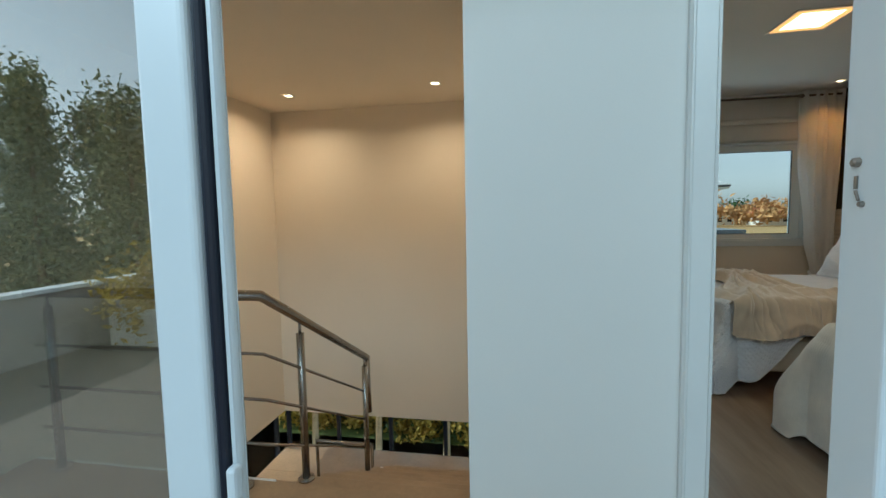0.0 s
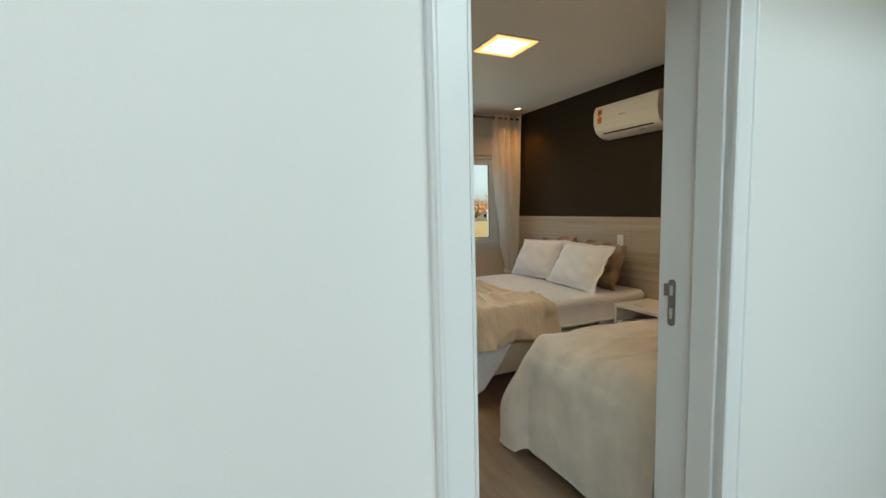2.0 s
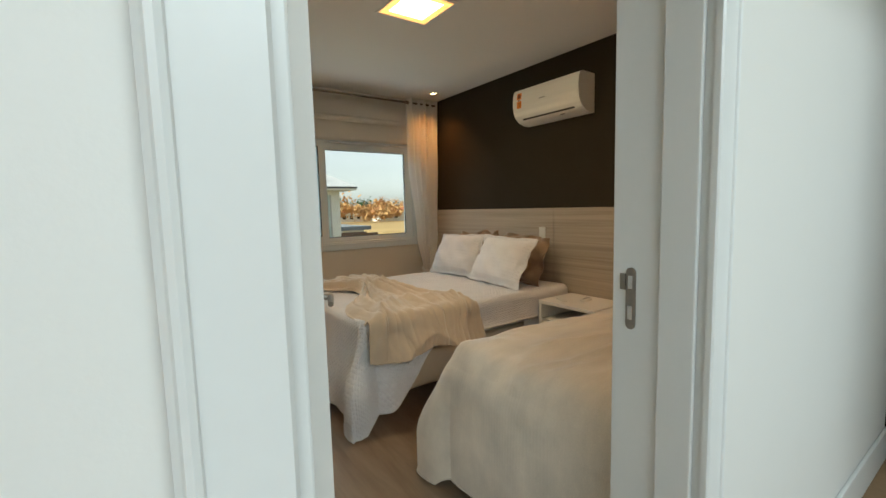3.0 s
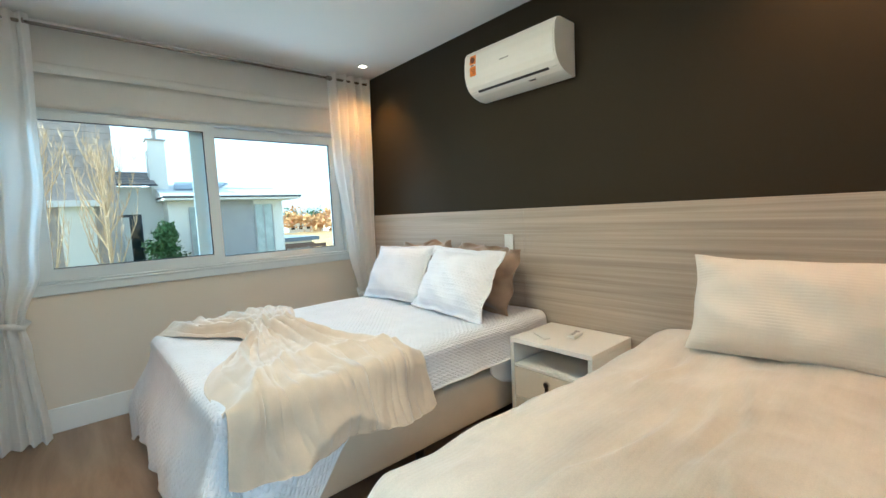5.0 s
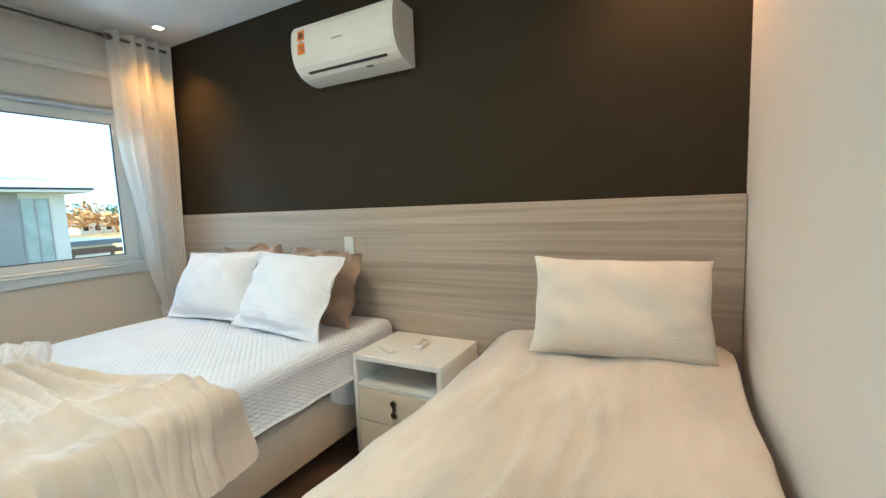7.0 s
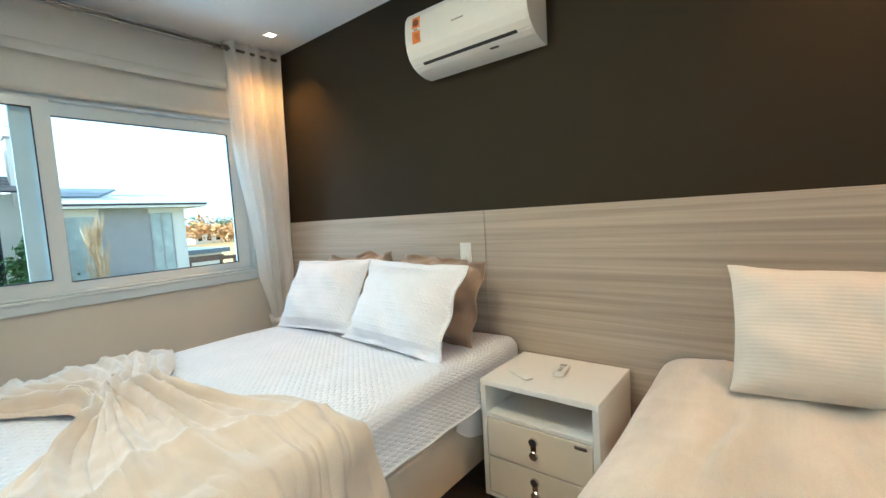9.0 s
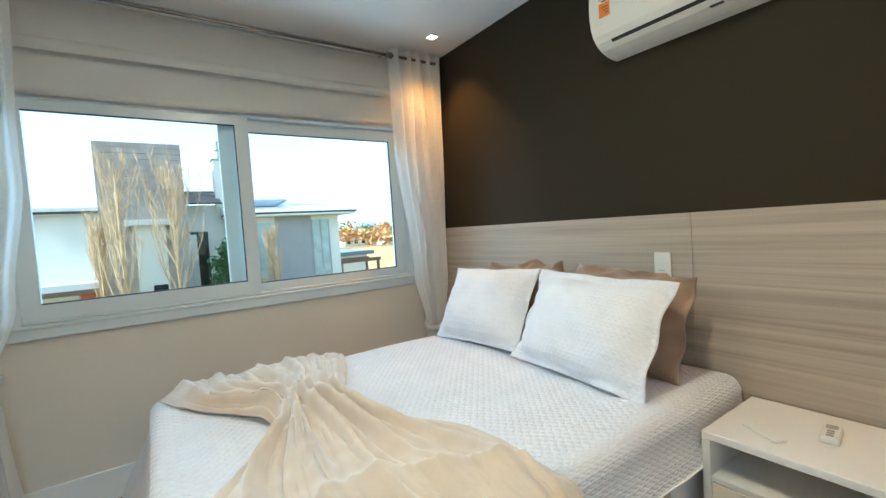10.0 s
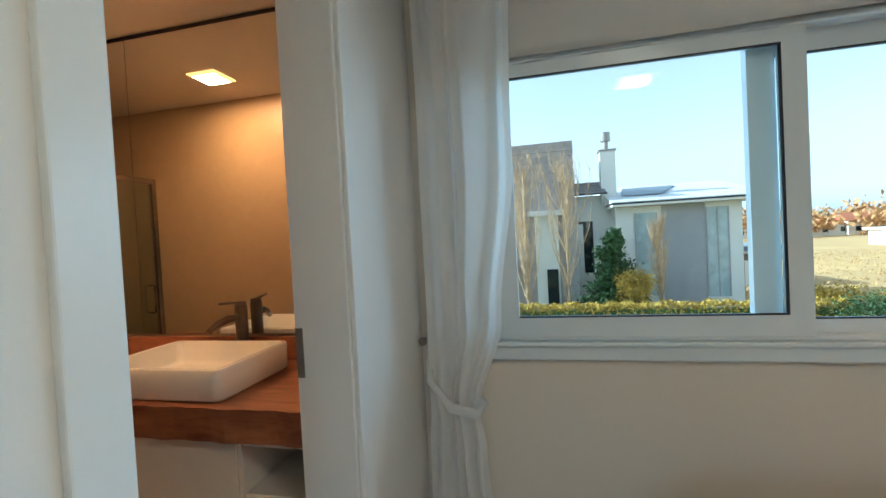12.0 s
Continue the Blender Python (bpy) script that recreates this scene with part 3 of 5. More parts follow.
casing(0.515, 0.588, 1.299, -1, door)
casing(1.470, 1.545, 1.399, 1, door)
bm = bmesh.new()
box(bm, 0.522, 1.530, 1.285, 1.31, 2.10, 2.18, 0.004)
part("head_casing", bm, "trim", door)
bm = bmesh.new()
box(bm, 0.578, 0.603, 1.30, 1.625, 0.0, 2.12, 0.003)
part("jamb", bm, "trim", door)
bm = bmesh.new()
box(bm, 1.480, 1.505, 1.40, 1.625, 0.0, 2.12, 0.003)
part("jamb", bm, "trim", door)
bm = bmesh.new()
box(bm, 0.604, 1.479, 1.30, 1.625, 2.095, 2.12, 0.002)
part("head_jamb", bm, "trim", door)
bm = bmesh.new()
box(bm, 0.604, 0.614, 1.43, 1.47, 0.0, 2.095, 0.003)
part("stop", bm, "trim", door)
bm = bmesh.new()
box(bm, 1.466, 1.479, 1.42, 1.50, 0.0, 2.095, 0.003)
part("stop", bm, "trim", door)
bm = bmesh.new()
arc = [(1.574 + 0.0125 * math.cos(radians(a)), zc + 0.0125 * math.sin(radians(a))) for zc, a0 in ((1.152, 0), (1.023, 180)) for a in range(a0, a0 + 181, 20)]
prism(bm, arc, lambda u, v, w: (w, u, v), 1.476, 1.4795)
strike = part("strike_plate", bm, "nickel", door, "rounded dull nickel strike plate")
part("latch_slot", boxes((1.4745, 1.4758, 1.568, 1.580, 1.112, 1.145)), "chrome", strike)
part("bolt_slot", boxes((1.4745, 1.4758, 1.568, 1.580, 1.035, 1.070)), "chrome", strike)
part("latch_lip", boxes((1.4755, 1.4795, 1.588, 1.602, 1.108, 1.148)), "nickel", strike)

leaf = thing("door_1", (0.630, 1.625, 0), "open white lacquered bedroom door with a lever handle", "door")
leaf["kind"] = "structure"
bm = bmesh.new()
box(bm, 0.630, 1.425, 1.590, 1.625, 0.012, 2.09, 0.003)
lp = part("leaf", bm, "trim", leaf)
hd = bmesh.new()
tube(hd, [(1.365, 1.59, 1.05), (1.365, 1.545, 1.05)], 0.009, 10)
tube(hd, [(1.375, 1.545, 1.05), (1.25, 1.540, 1.05)], [0.010, 0.008], 10)
box(hd, 1.345, 1.385, 1.584, 1.5895, 1.02, 1.08, 0.002)
box(hd, 1.350, 1.380, 1.584, 1.5895, 0.93, 0.985, 0.002)
part("lever_handle", hd, "nickel", leaf, "dull nickel lever handle", smooth=False)
hd = bmesh.new()
tube(hd, [(1.365, 1.625, 1.05), (1.365, 1.67, 1.05)], 0.009, 10)
tube(hd, [(1.375, 1.67, 1.05), (1.25, 1.675, 1.05)], [0.010, 0.008], 10)
box(hd, 1.345, 1.385, 1.6255, 1.631, 1.02, 1.08, 0.002)
part("lever_handle", hd, "nickel", leaf, "dull nickel lever handle")
part("lock_plate", boxes((1.4252, 1.4275, 1.597, 1.618, 0.93, 1.12)), "nickel", leaf)
leaf.matrix_basis = pose(0.630, 1.640, 0, 0, 0, 68)

# ---- terrace sliding door ----
GY = 0.48
sl = new("sliding_door_1")
sl.location = (-0.9, GY, 0)
tagged(sl, "white framed sliding glass terrace door, standing open", "sliding door", kind="structure")


def upright(x0, x1, y0, y1, z0, z1, mat="upvc", name="stile"):
    bm = bmesh.new()
    box(bm, x0, x1, y0, y1, z0, z1, 0.008, 3)
    return part(name, bm, mat, sl)


upright(-0.424, -0.352, GY - 0.02, GY + 0.025, 0.0, 2.43)
upright(-0.351, -0.338, GY - 0.012, GY + 0.012, 0.0, 2.43, "gasket", "seal")
upright(-0.337, -0.327, GY + 0.0, GY + 0.022, 0.0, 2.43, "upvc", "cover_strip")
upright(-1.60, -1.52, GY - 0.02, GY + 0.025, 0.0, 2.43)
upright(-2.60, -2.52, GY - 0.02, GY + 0.025, 0.0, 2.43)
for x0, x1 in ((-2.52, -1.60), (-1.52, -0.424)):
    upright(x0, x1, GY - 0.02, GY + 0.025, 0.0, 0.10, "upvc", "bottom_rail")
    upright(x0, x1, GY - 0.02, GY + 0.025, 2.33, 2.43, "upvc", "top_rail")
    g = part("pane", boxes((x0, x1, GY - 0.004, GY + 0.004, 0.10, 2.33)), "coated", sl)
    g.visible_shadow = False
bm = bmesh.new()
box(bm, -0.329, -0.315, GY - 0.025, GY - 0.005, 0.93, 0.975, 0.005)
part("pull_handle", bm, "upvc", sl)
jr = new("door_jamb_terrace")
jr.location = (0.4, GY, 0)
tagged(jr, "white terrace door jamb with stepped profile and a lock", "door jamb", kind="structure")
for i, (x0, x1, y0, y1) in enumerate(((0.402, 0.420, GY - 0.02, GY + 0.05), (0.421, 0.452, GY - 0.035, GY + 0.03), (0.453, 0.465, GY - 0.028, GY + 0.03), (0.466, 0.57, GY - 0.045, GY + 0.03))):
    bm = bmesh.new()
    box(bm, x0, x1, y0, y1, 0.0, 2.43, 0.005, 3)
    part("profile", bm, "upvc", jr)
lk = bmesh.new()
tube(lk, [(0.4019, 0.507, 1.346), (0.397, 0.507, 1.346), (0.3955, 0.507, 1.346)], [0.0052, 0.0046, 0.0025], 16)
part("lock_cylinder", lk, "nickel", jr, "small nickel lock cylinder")
lk = bmesh.new()
box(lk, 0.3995, 0.4019, 0.505, 0.509, 1.318, 1.332, 0.0008)
tube(lk, [(0.400, 0.506, 1.316), (0.399, 0.500, 1.306)], 0.0015, 8)
tube(lk, [(0.4019, 0.498, 1.302), (0.398, 0.498, 1.302)], [0.0032, 0.0026], 14)
part("catch_lever", lk, "nickel", jr)
# Unseen glazing, stretched east so the terrace fill reaches the hall's right wall.
g = part("pane", boxes((0.57, 2.68, GY - 0.004, GY + 0.004, 0.1, 2.43)), "glass", jr)
g.visible_shadow = False
part("bottom_rail", boxes((0.57, 2.695, GY - 0.02, GY + 0.025, 0.0, 0.10), bev=0.006), "upvc", jr)
part("stile", boxes((2.68, 2.699, GY - 0.02, GY + 0.025, 0.10, 2.43), bev=0.004), "upvc", jr)

# ---- bedroom window ----
win = new("window_1")
win.location = (2.1, NY, 0.93)
tagged(win, "wide white two-pane sliding window", "window", kind="structure")
X0, X1, Z0, Z1 = 1.02, 3.22, 0.955, 2.06


def wbox(name, r, mat="upvc", bev=0.006):
    bm = bmesh.new()
    box(bm, *r, bev, 2)
    return part(name, bm, mat, win)


wbox("window_sill", (X0 - 0.03, X1 + 0.03, NY - 0.022, NY + 0.03, 0.885, 0.955))
wbox("sill_lip", (X0 - 0.03, X1 + 0.03, NY - 0.034, NY - 0.0225, 0.94, 0.957), bev=0.004)
wbox("frame", (X0 - 0.02, X0 + 0.03, NY - 0.012, NY + 0.12, Z0, Z1))
wbox("frame", (X1 - 0.03, X1 + 0.02, NY - 0.012, NY + 0.12, Z0, Z1))
wbox("frame", (X0 + 0.03, X1 - 0.03, NY - 0.012, NY + 0.12, 2.035, Z1))
wbox("frame", (X0 + 0.03, X1 - 0.03, NY + 0.0, NY + 0.12, Z0, 0.972))


def sash(x0, x1, y, z0, z1, st, top, bot):
    s = part("sash", boxes((x0, x1, y, y + 0.036, z0, z0 + bot), (x0, x1, y, y + 0.036, z1 - top, z1), (x0, x0 + st, y, y + 0.036, z0 + bot, z1 - top), (x1 - st, x1, y, y + 0.036, z0 + bot, z1 - top)), "upvc", win)
    i = 0.008
    part("glazing_gasket", boxes((x0 + st, x1 - st, y - 0.001, y + 0.012, z0 + bot, z0 + bot + 0.006), (x0 + st, x1 - st, y - 0.001, y + 0.012, z1 - top - 0.006, z1 - top),
                                 (x1 - st - 0.005, x1 - st, y - 0.001, y + 0.012, z0 + bot + 0.006, z1 - top - 0.006)), "gasket", s)
    p = part("pane", boxes((x0 + st, x1 - st, y + 0.016, y + 0.020, z0 + bot, z1 - top)), "glass", s)
    p.visible_shadow = False


sash(1.05, 2.125, NY - 0.002, 0.972, 2.035, 0.075, 0.05, 0.075)
sash(1.965, 3.19, NY + 0.050, 0.972, 2.035, 0.09, 0.075, 0.05)
wbox("outer_sill", (X0 - 0.05, X1 + 0.05, NY + 0.12, NY + 0.24, 0.90, 0.945), "upvc", 0.004)

# roman blind drawn up over the window
bl = thing("roman_blind", (2.1, NY - 0.03, 2.4), "drawn-up pale grey roman blind with soft folds", "blind")


def fold(name, z0, z1, y0, y1, bulge, parent):
    def fn(u, v):
        x = 1.0 + 2.26 * u
        z = z1 + (z0 - z1) * v
        sag = 0.006 * math.sin(math.pi * u * 3 + z * 9) * v
        y = y1 + (y0 - y1) * v - bulge * math.sin(math.pi * v) + sag
        return (x, y, z + 0.004 * math.sin(5 * u + z0 * 20)), (x, z)
    return part(name, grid(fn, 30, 10, 0.003), "blind", parent, smooth=True)


fold("fold", 2.285, 2.55, NY - 0.072, NY - 0.018, 0.004, bl)
fold("hem_band", 2.250, 2.308, NY - 0.066, NY - 0.072, 0.010, bl)
fold("fold", 2.052, 2.42, NY - 0.034, NY - 0.040, 0.003, bl)
part("headrail", boxes((1.0, 3.26, NY - 0.045, NY - 0.001, 2.545, 2.573), bev=0.004), "paint", bl)

# curtain rods, curtains
rodY = 5.235
rd = thing("curtain_rod", (2.1, rodY, 2.50), "thin double steel curtain rod under the ceiling", "curtain rod")
bm = bmesh.new()
tube(bm, [(WX + 0.02, rodY, 2.505), (EX - 0.05, rodY, 2.505)], 0.010, 10)
part("rod", bm, "steel", rd, smooth=True)
bm = bmesh.new()
tube(bm, [(WX + 0.02, rodY + 0.05, 2.525), (EX - 0.05, rodY + 0.05, 2.525)], 0.007, 8)
part("rod", bm, "steel", rd, smooth=True)
for x in (WX + 0.04, 3.03, EX - 0.07):
    bm = bmesh.new()
    tube(bm, [(x, rodY, 2.515), (x, NY, 2.545)], 0.006, 8)
    tube(bm, [(x, rodY - 0.014, 2.505), (x, rodY + 0.014, 2.505)], 0.017, 12)
    part("bracket", bm, "nickel", rd, smooth=True)


def curtain(name, label, keys, folds, seed, tie_z, top_z=2.545, dy=0.0):
    """keys: rows of height, left edge, right edge, fold depth, from the top down."""
    e = thing(name, (keys[0][1], rodY, 0.0), label, "curtain", "white curtains")
    rnd = random.Random(seed)
    ph = [rnd.uniform(0, 6.3) for _ in range(4)]

    def fn(u, v):
        z = keys[0][0] + (keys[-1][0] - keys[0][0]) * v
        for a, b in zip(keys, keys[1:]):
            if b[0] <= z <= a[0]:
                t = sm(a[0], b[0], z)
                xl, xr, dp = (a[i] + (b[i] - a[i]) * t for i in (1, 2, 3))
        w = u + 0.02 * math.sin(6.3 * u * 2 + ph[0]) + 0.012 * math.sin(z * 2.5 + u * 11 + ph[3])
        y = rodY + dy + dp * math.sin(6.283 * folds * w + 0.5 * math.sin(z * 1.3 + ph[1])) + dp * 0.35 * math.sin(6.283 * folds * 1.7 * w + ph[2] + z)
        x = xl + (xr - xl) * u + 0.010 * math.sin(9 * u + z * 1.7 + ph[1])
        return (x, y, z), (u * 1.4, z)
    part("cloth", grid(fn, folds * 20, 70, 0.0), "curtain", e, smooth=True)
    return e


cl = curtain("curtain", "white sheer curtain held by a tieback beside the bathroom door",
             [(2.555, 0.775, 1.165, 0.020), (1.65, 0.790, 1.130, 0.020), (1.08, 0.800, 1.060, 0.020), (0.74, 0.800, 0.965, 0.020), (0.60, 0.790, 0.985, 0.026), (0.012, 0.765, 1.03, 0.034)], 4, 3, 0.74)
cr = curtain("curtain", "white sheer curtain in the corner, glowing orange under the spot",
             [(2.555, 3.035, 3.465, 0.028), (1.9, 3.040, 3.46, 0.030), (0.98, 3.130, 3.425, 0.028), (0.58, 3.205, 3.370, 0.018), (0.46, 3.20, 3.375, 0.024), (0.012, 3.15, 3.40, 0.035)], 5, 8, 0.57)
bm = bmesh.new()
tube(bm, [(0.745, NY - 0.004, 0.985), (0.80, rodY - 0.03, 0.85), (0.88, rodY - 0.055, 0.765), (0.965, rodY - 0.03, 0.735), (0.985, rodY + 0.03, 0.75), (0.93, rodY + 0.055, 0.80), (0.80, rodY + 0.08, 0.90), (0.75, NY - 0.004, 0.98)],
     [0.008, 0.014, 0.019, 0.020, 0.018, 0.014, 0.010, 0.008], 10)
part("tieback", bm, "curtain", cl, smooth=True)
bm = bmesh.new()
tube(bm, [(3.44, NY - 0.004, 0.76), (3.37, rodY - 0.02, 0.60), (3.28, rodY - 0.04, 0.56), (3.20, rodY - 0.01, 0.57), (3.22, rodY + 0.04, 0.60), (3.42, NY - 0.006, 0.75)], [0.012, 0.018, 0.022, 0.022, 0.018, 0.012], 10)
part("tieback", bm, "curtain", cr, smooth=True)
for e, xs in ((cl, [0.80 + 0.066 * i for i in (0, 2, 5)]), (cr, [3.055 + 0.075 * i for i in (0, 4, 5)])):
    for gx in xs:
        bm = bmesh.new()
        tube(bm, [(gx - 0.004, rodY, 2.505), (gx + 0.004, rodY, 2.505)], 0.021, 16)
        part("grommet", bm, "nickel", e, "dark metal eyelet")
hk = thing("tieback_hook", (0.745, NY, 0.99), "small dark metal curtain tieback hook on the wall", "hook")
bm = bmesh.new()
tube(bm, [(0.745, NY - 0.001, 0.972), (0.745, NY - 0.075, 0.972)], 0.006, 8)
tube(bm, [(0.745, NY - 0.072, 0.972), (0.745, NY - 0.078, 0.972), (0.745, NY - 0.090, 0.972)], [0.012, 0.018, 0.014], 14)
part("knob", bm, "nickel", hk)

# ---- headboard, socket, air conditioner ----
HX = 3.44
for y0, y1 in ((SY + 0.004, 3.4745), (3.4755, NY - 0.002)):
    hb = thing("headboard_panel", (HX, (y0 + y1) / 2, 0.0), "pale grey oak veneer headboard panel fixed along the wall", "headboard", "headboard panels")
    bm = bmesh.new()
    box(bm, HX, EX - 0.001, y0, y1, 0.17, 1.29, 0.002, 1)
    part("veneer_board", bm, "headboard", hb)
    part("base_strip", boxes((HX + 0.006, EX - 0.001, y0, y1, 0.0, 0.168)), "headboard", hb)
so = thing("wall_socket", (HX, 3.6, 1.06), "white switch and socket plate on the headboard", "socket")
bm = bmesh.new()
box(bm, HX - 0.010, HX - 0.0005, 3.563, 3.635, 1.01, 1.122, 0.004, 3)
pl = part("plate", bm, "plastic", so)
part("rocker", boxes((HX - 0.014, HX - 0.0105, 3.583, 3.615, 1.072, 1.103), bev=0.0012), "plastic", pl)
part("outlet", boxes((HX - 0.0125, HX - 0.0105, 3.581, 3.617, 1.028, 1.058), bev=0.0006), "plastic", pl)
for dy in (-0.009, 0.0, 0.009):
    part("socket_hole", boxes((HX - 0.0128, HX - 0.01255, 3.599 + dy - 0.002, 3.599 + dy + 0.002, 1.041, 1.045)), "label_grey", pl)

ac = thing("air_conditioner", (EX, 3.47, 2.172), "ivory wall-mounted split air conditioner with an orange label", "air conditioner")
AY0, AY1 = 3.115, 3.815
prof = [(0.0, 2.335), (0.145, 2.338), (0.175, 2.330), (0.195, 2.300), (0.203, 2.25), (0.204, 2.19), (0.196, 2.14), (0.180, 2.105), (0.156, 2.080)]
prof2 = [(0.146, 2.072), (0.120, 2.056), (0.080, 2.043), (0.050, 2.037), (0.0, 2.036)]
on_wall = lambda u, v, w: (EX - 0.001 - u, w, v)
bm = bmesh.new()
prism(bm, prof + [(0.149, 2.079)] + prof2, on_wall, AY0 + 0.012, AY1 - 0.012)
part("body", bm, "plastic", ac)
for a, b in ((AY0, AY0 + 0.0118), (AY1 - 0.0118, AY1)):
    bm = bmesh.new()
    prism(bm, [(u * 0.99, v) for u, v in prof + prof2], on_wall, a, b)
    part("end_cap", bm, "plastic", ac)
bm = bmesh.new()
prism(bm, [(0.1585, 2.0820), (0.1455, 2.0710), (0.1440, 2.0725), (0.1565, 2.0835)], on_wall, AY0 + 0.075, AY1 - 0.075)
part("air_slot", bm, "black", ac, "dark outlet slot")
bm = bmesh.new()
prism(bm, [(0.1440, 2.0695), (0.1205, 2.0550), (0.1000, 2.0480), (0.1000, 2.0495), (0.1205, 2.0570), (0.1440, 2.0715)], on_wall, AY0 + 0.14, AY1 - 0.14)
part("louvre", bm, "plastic", ac)
bm = bmesh.new()
prism(bm, [(0.1965, 2.298), (0.2042, 2.25), (0.2052, 2.19), (0.2040, 2.168), (0.2030, 2.168), (0.2040, 2.19), (0.2030, 2.25), (0.1950, 2.298)], on_wall, AY1 - 0.105, AY1 - 0.052)
lab = part("energy_label", bm, "orange", ac, "orange energy label with a dark dial")
bm = bmesh.new()
tube(bm, [(EX - 0.2035, AY1 - 0.078, 2.268), (EX - 0.2050, AY1 - 0.078, 2.268)], 0.019, 18)
part("label_dial", bm, "red", lab)
part("label_band", boxes((EX - 0.2065, EX - 0.2052, AY1 - 0.105, AY1 - 0.052, 2.228, 2.241)), "plastic", lab)
part("label_bar", boxes((EX - 0.2072, EX - 0.2066, AY1 - 0.090, AY1 - 0.066, 2.231, 2.237)), "red", lab)
for k in range(3):
    part("label_bar", boxes((EX - 0.2072, EX - 0.2060, AY1 - 0.097, AY1 - 0.066 - 0.008 * k, 2.206 - 0.012 * k, 2.210 - 0.012 * k)), "red", lab)
part("badge", boxes((EX - 0.2062, EX - 0.2045, 3.44, 3.51, 2.205, 2.212)), "label_grey", ac, "small grey maker's badge")
part("indicator", boxes((EX - 0.128, EX - 0.108, AY0 + 0.19, AY0 + 0.235, 2.0515, 2.0545)), "black", ac)

# ceiling panel light
pn = thing("ceiling_panel_light", (2.02, 3.37, CEIL), "square recessed ceiling panel glowing warm yellow", "ceiling light")
s = 0.19
x, y, z = 2.02, 3.37, CEIL
part("frame", boxes((x - s, x + s, y - s, y - s + 0.018, z - 0.006, z), (x - s, x + s, y + s - 0.018, y + s, z - 0.006, z), (x - s, x - s + 0.018, y - s + 0.018, y + s - 0.018, z - 0.006, z), (x + s - 0.018, x + s, y - s + 0.018, y + s - 0.018, z - 0.006, z)), "paint", pn)
part("diffuser", boxes((x - s + 0.018, x + s - 0.018, y - s + 0.018, y + s - 0.018, z - 0.003, z - 0.001)), "panel_glow", pn, "glowing warm diffuser")
part("lit_core", boxes((x - 0.125, x + 0.125, y - 0.125, y + 0.125, z - 0.0045, z - 0.0035)), "panel_core", pn, "bright white middle of the diffuser")


# ---- beds ----
def drape(x0, x1, y0, y1, top, r, foot, south, north, south_fn, ripple, seed, soft=0.004, flare=0.10, foot_flare=1.0):
    """A cover over a mattress: hangs at the foot (low x) and both sides; south_fn(x) scales the south overhang."""
    rnd = random.Random(seed)
    ph = [rnd.uniform(0, 6.3) for _ in range(8)]

    def fn(u, v):
        s = -foot + (x1 - x0 + foot) * u
        span = y1 - y0
        t = -south + (span + south + north) * v
        ox = max(0.0, -s)
        if t < 0:
            oy = -t * south_fn(x0 + s)
        else:
            oy = t - span if t > span else 0.0
        sy = -1 if t < 0 else 1
        px, py = x0 + max(s, 0), y0 + min(max(t, 0), span)
        o = math.hypot(ox, oy)
        z = top + soft * (math.sin(px * 5 + ph[0]) + math.sin(py * 6 + ph[1]) + math.sin((px + py) * 9 + ph[2]) * 0.6)
        if o > 1e-6:
            dx, dy = -ox / o, sy * oy / o
            a = min(o / r, math.pi / 2)
            out = r * math.sin(a)
            down = r * (1 - math.cos(a)) + max(0.0, o - r * math.pi / 2)
            hang = sm(0.05, 0.45, down)
            arc = py * 1.0 if ox > oy else px
            corner = min(ox, oy) / o
            w = math.sin(arc * 19 + ph[3]) + 0.6 * math.sin(arc * 31 + ph[4])
            along = foot_flare + (1 - foot_flare) * oy / o
            out += hang * (flare * along * (0.45 + 0.8 * corner) + ripple * w)
            px += dx * out
            py += dy * out
            z -= down
            z = max(z, 0.012 + 0.004 * (1 + math.sin(o * 40)))
        return (px, py, z), (s, t)
    return fn


# double bed
db = thing("double_bed", (2.45, 4.06, 0.0), "double bed with beige upholstered box base and mattress", "bed")
bm = bmesh.new()
box(bm, 1.55, 3.42, 3.345, 4.80, 0.125, 0.375, 0.02, 3)
part("box_base", bm, "bedbase", db)
bm = bmesh.new()
box(bm, 1.57, 3.425, 3.36, 4.79, 0.378, 0.600, 0.05, 4)
part("mattress", bm, "sheet", db)
for x in (1.65, 2.48, 3.30):
    for y in (3.45, 4.70):
        bm = bmesh.new()
        tube(bm, [(x, y, 0.0), (x, y, 0.125)], [0.022, 0.03], 12)
        part("leg", bm, "black", db, smooth=True)


def south_hang(x):
    return 0.50 + 0.75 * (1 - sm(1.62, 2.08, x)) - 0.10 * sm(2.9, 3.4, x)


bs = drape(1.575, 3.415, 3.355, 4.775, 0.640, 0.055, 0.60, 0.46, 0.40, south_hang, 0.012, 4, 0.004, 0.20)
ob = part("bedspread", grid(bs, 190, 190, 0.006), "quilt", smooth=True)
tagged(ob, "white quilted cotton bedspread draped over the double bed", "bedspread")
bm = bmesh.new()
tube(bm, [bs(0, i / 190)[0] for i in range(191)], 0.0045, 6)
part("hem", bm, "sheet", ob, smooth=True)
bm = bmesh.new()
tube(bm, [bs(i / 190, 0)[0] for i in range(191)], 0.0045, 6)
part("hem", bm, "sheet", ob, smooth=True)
# folded sheet edge showing at the head of the base


def sheet_fn(u, v):
    x = 2.90 + 0.50 * u
    drop = 0.04 + 0.10 * math.sin(math.pi * min(1, u * 1.15)) ** 0.8
    return (x, 3.318 - 0.006 * math.sin(u * 17) * v, 0.42 - drop * v), (u, v)


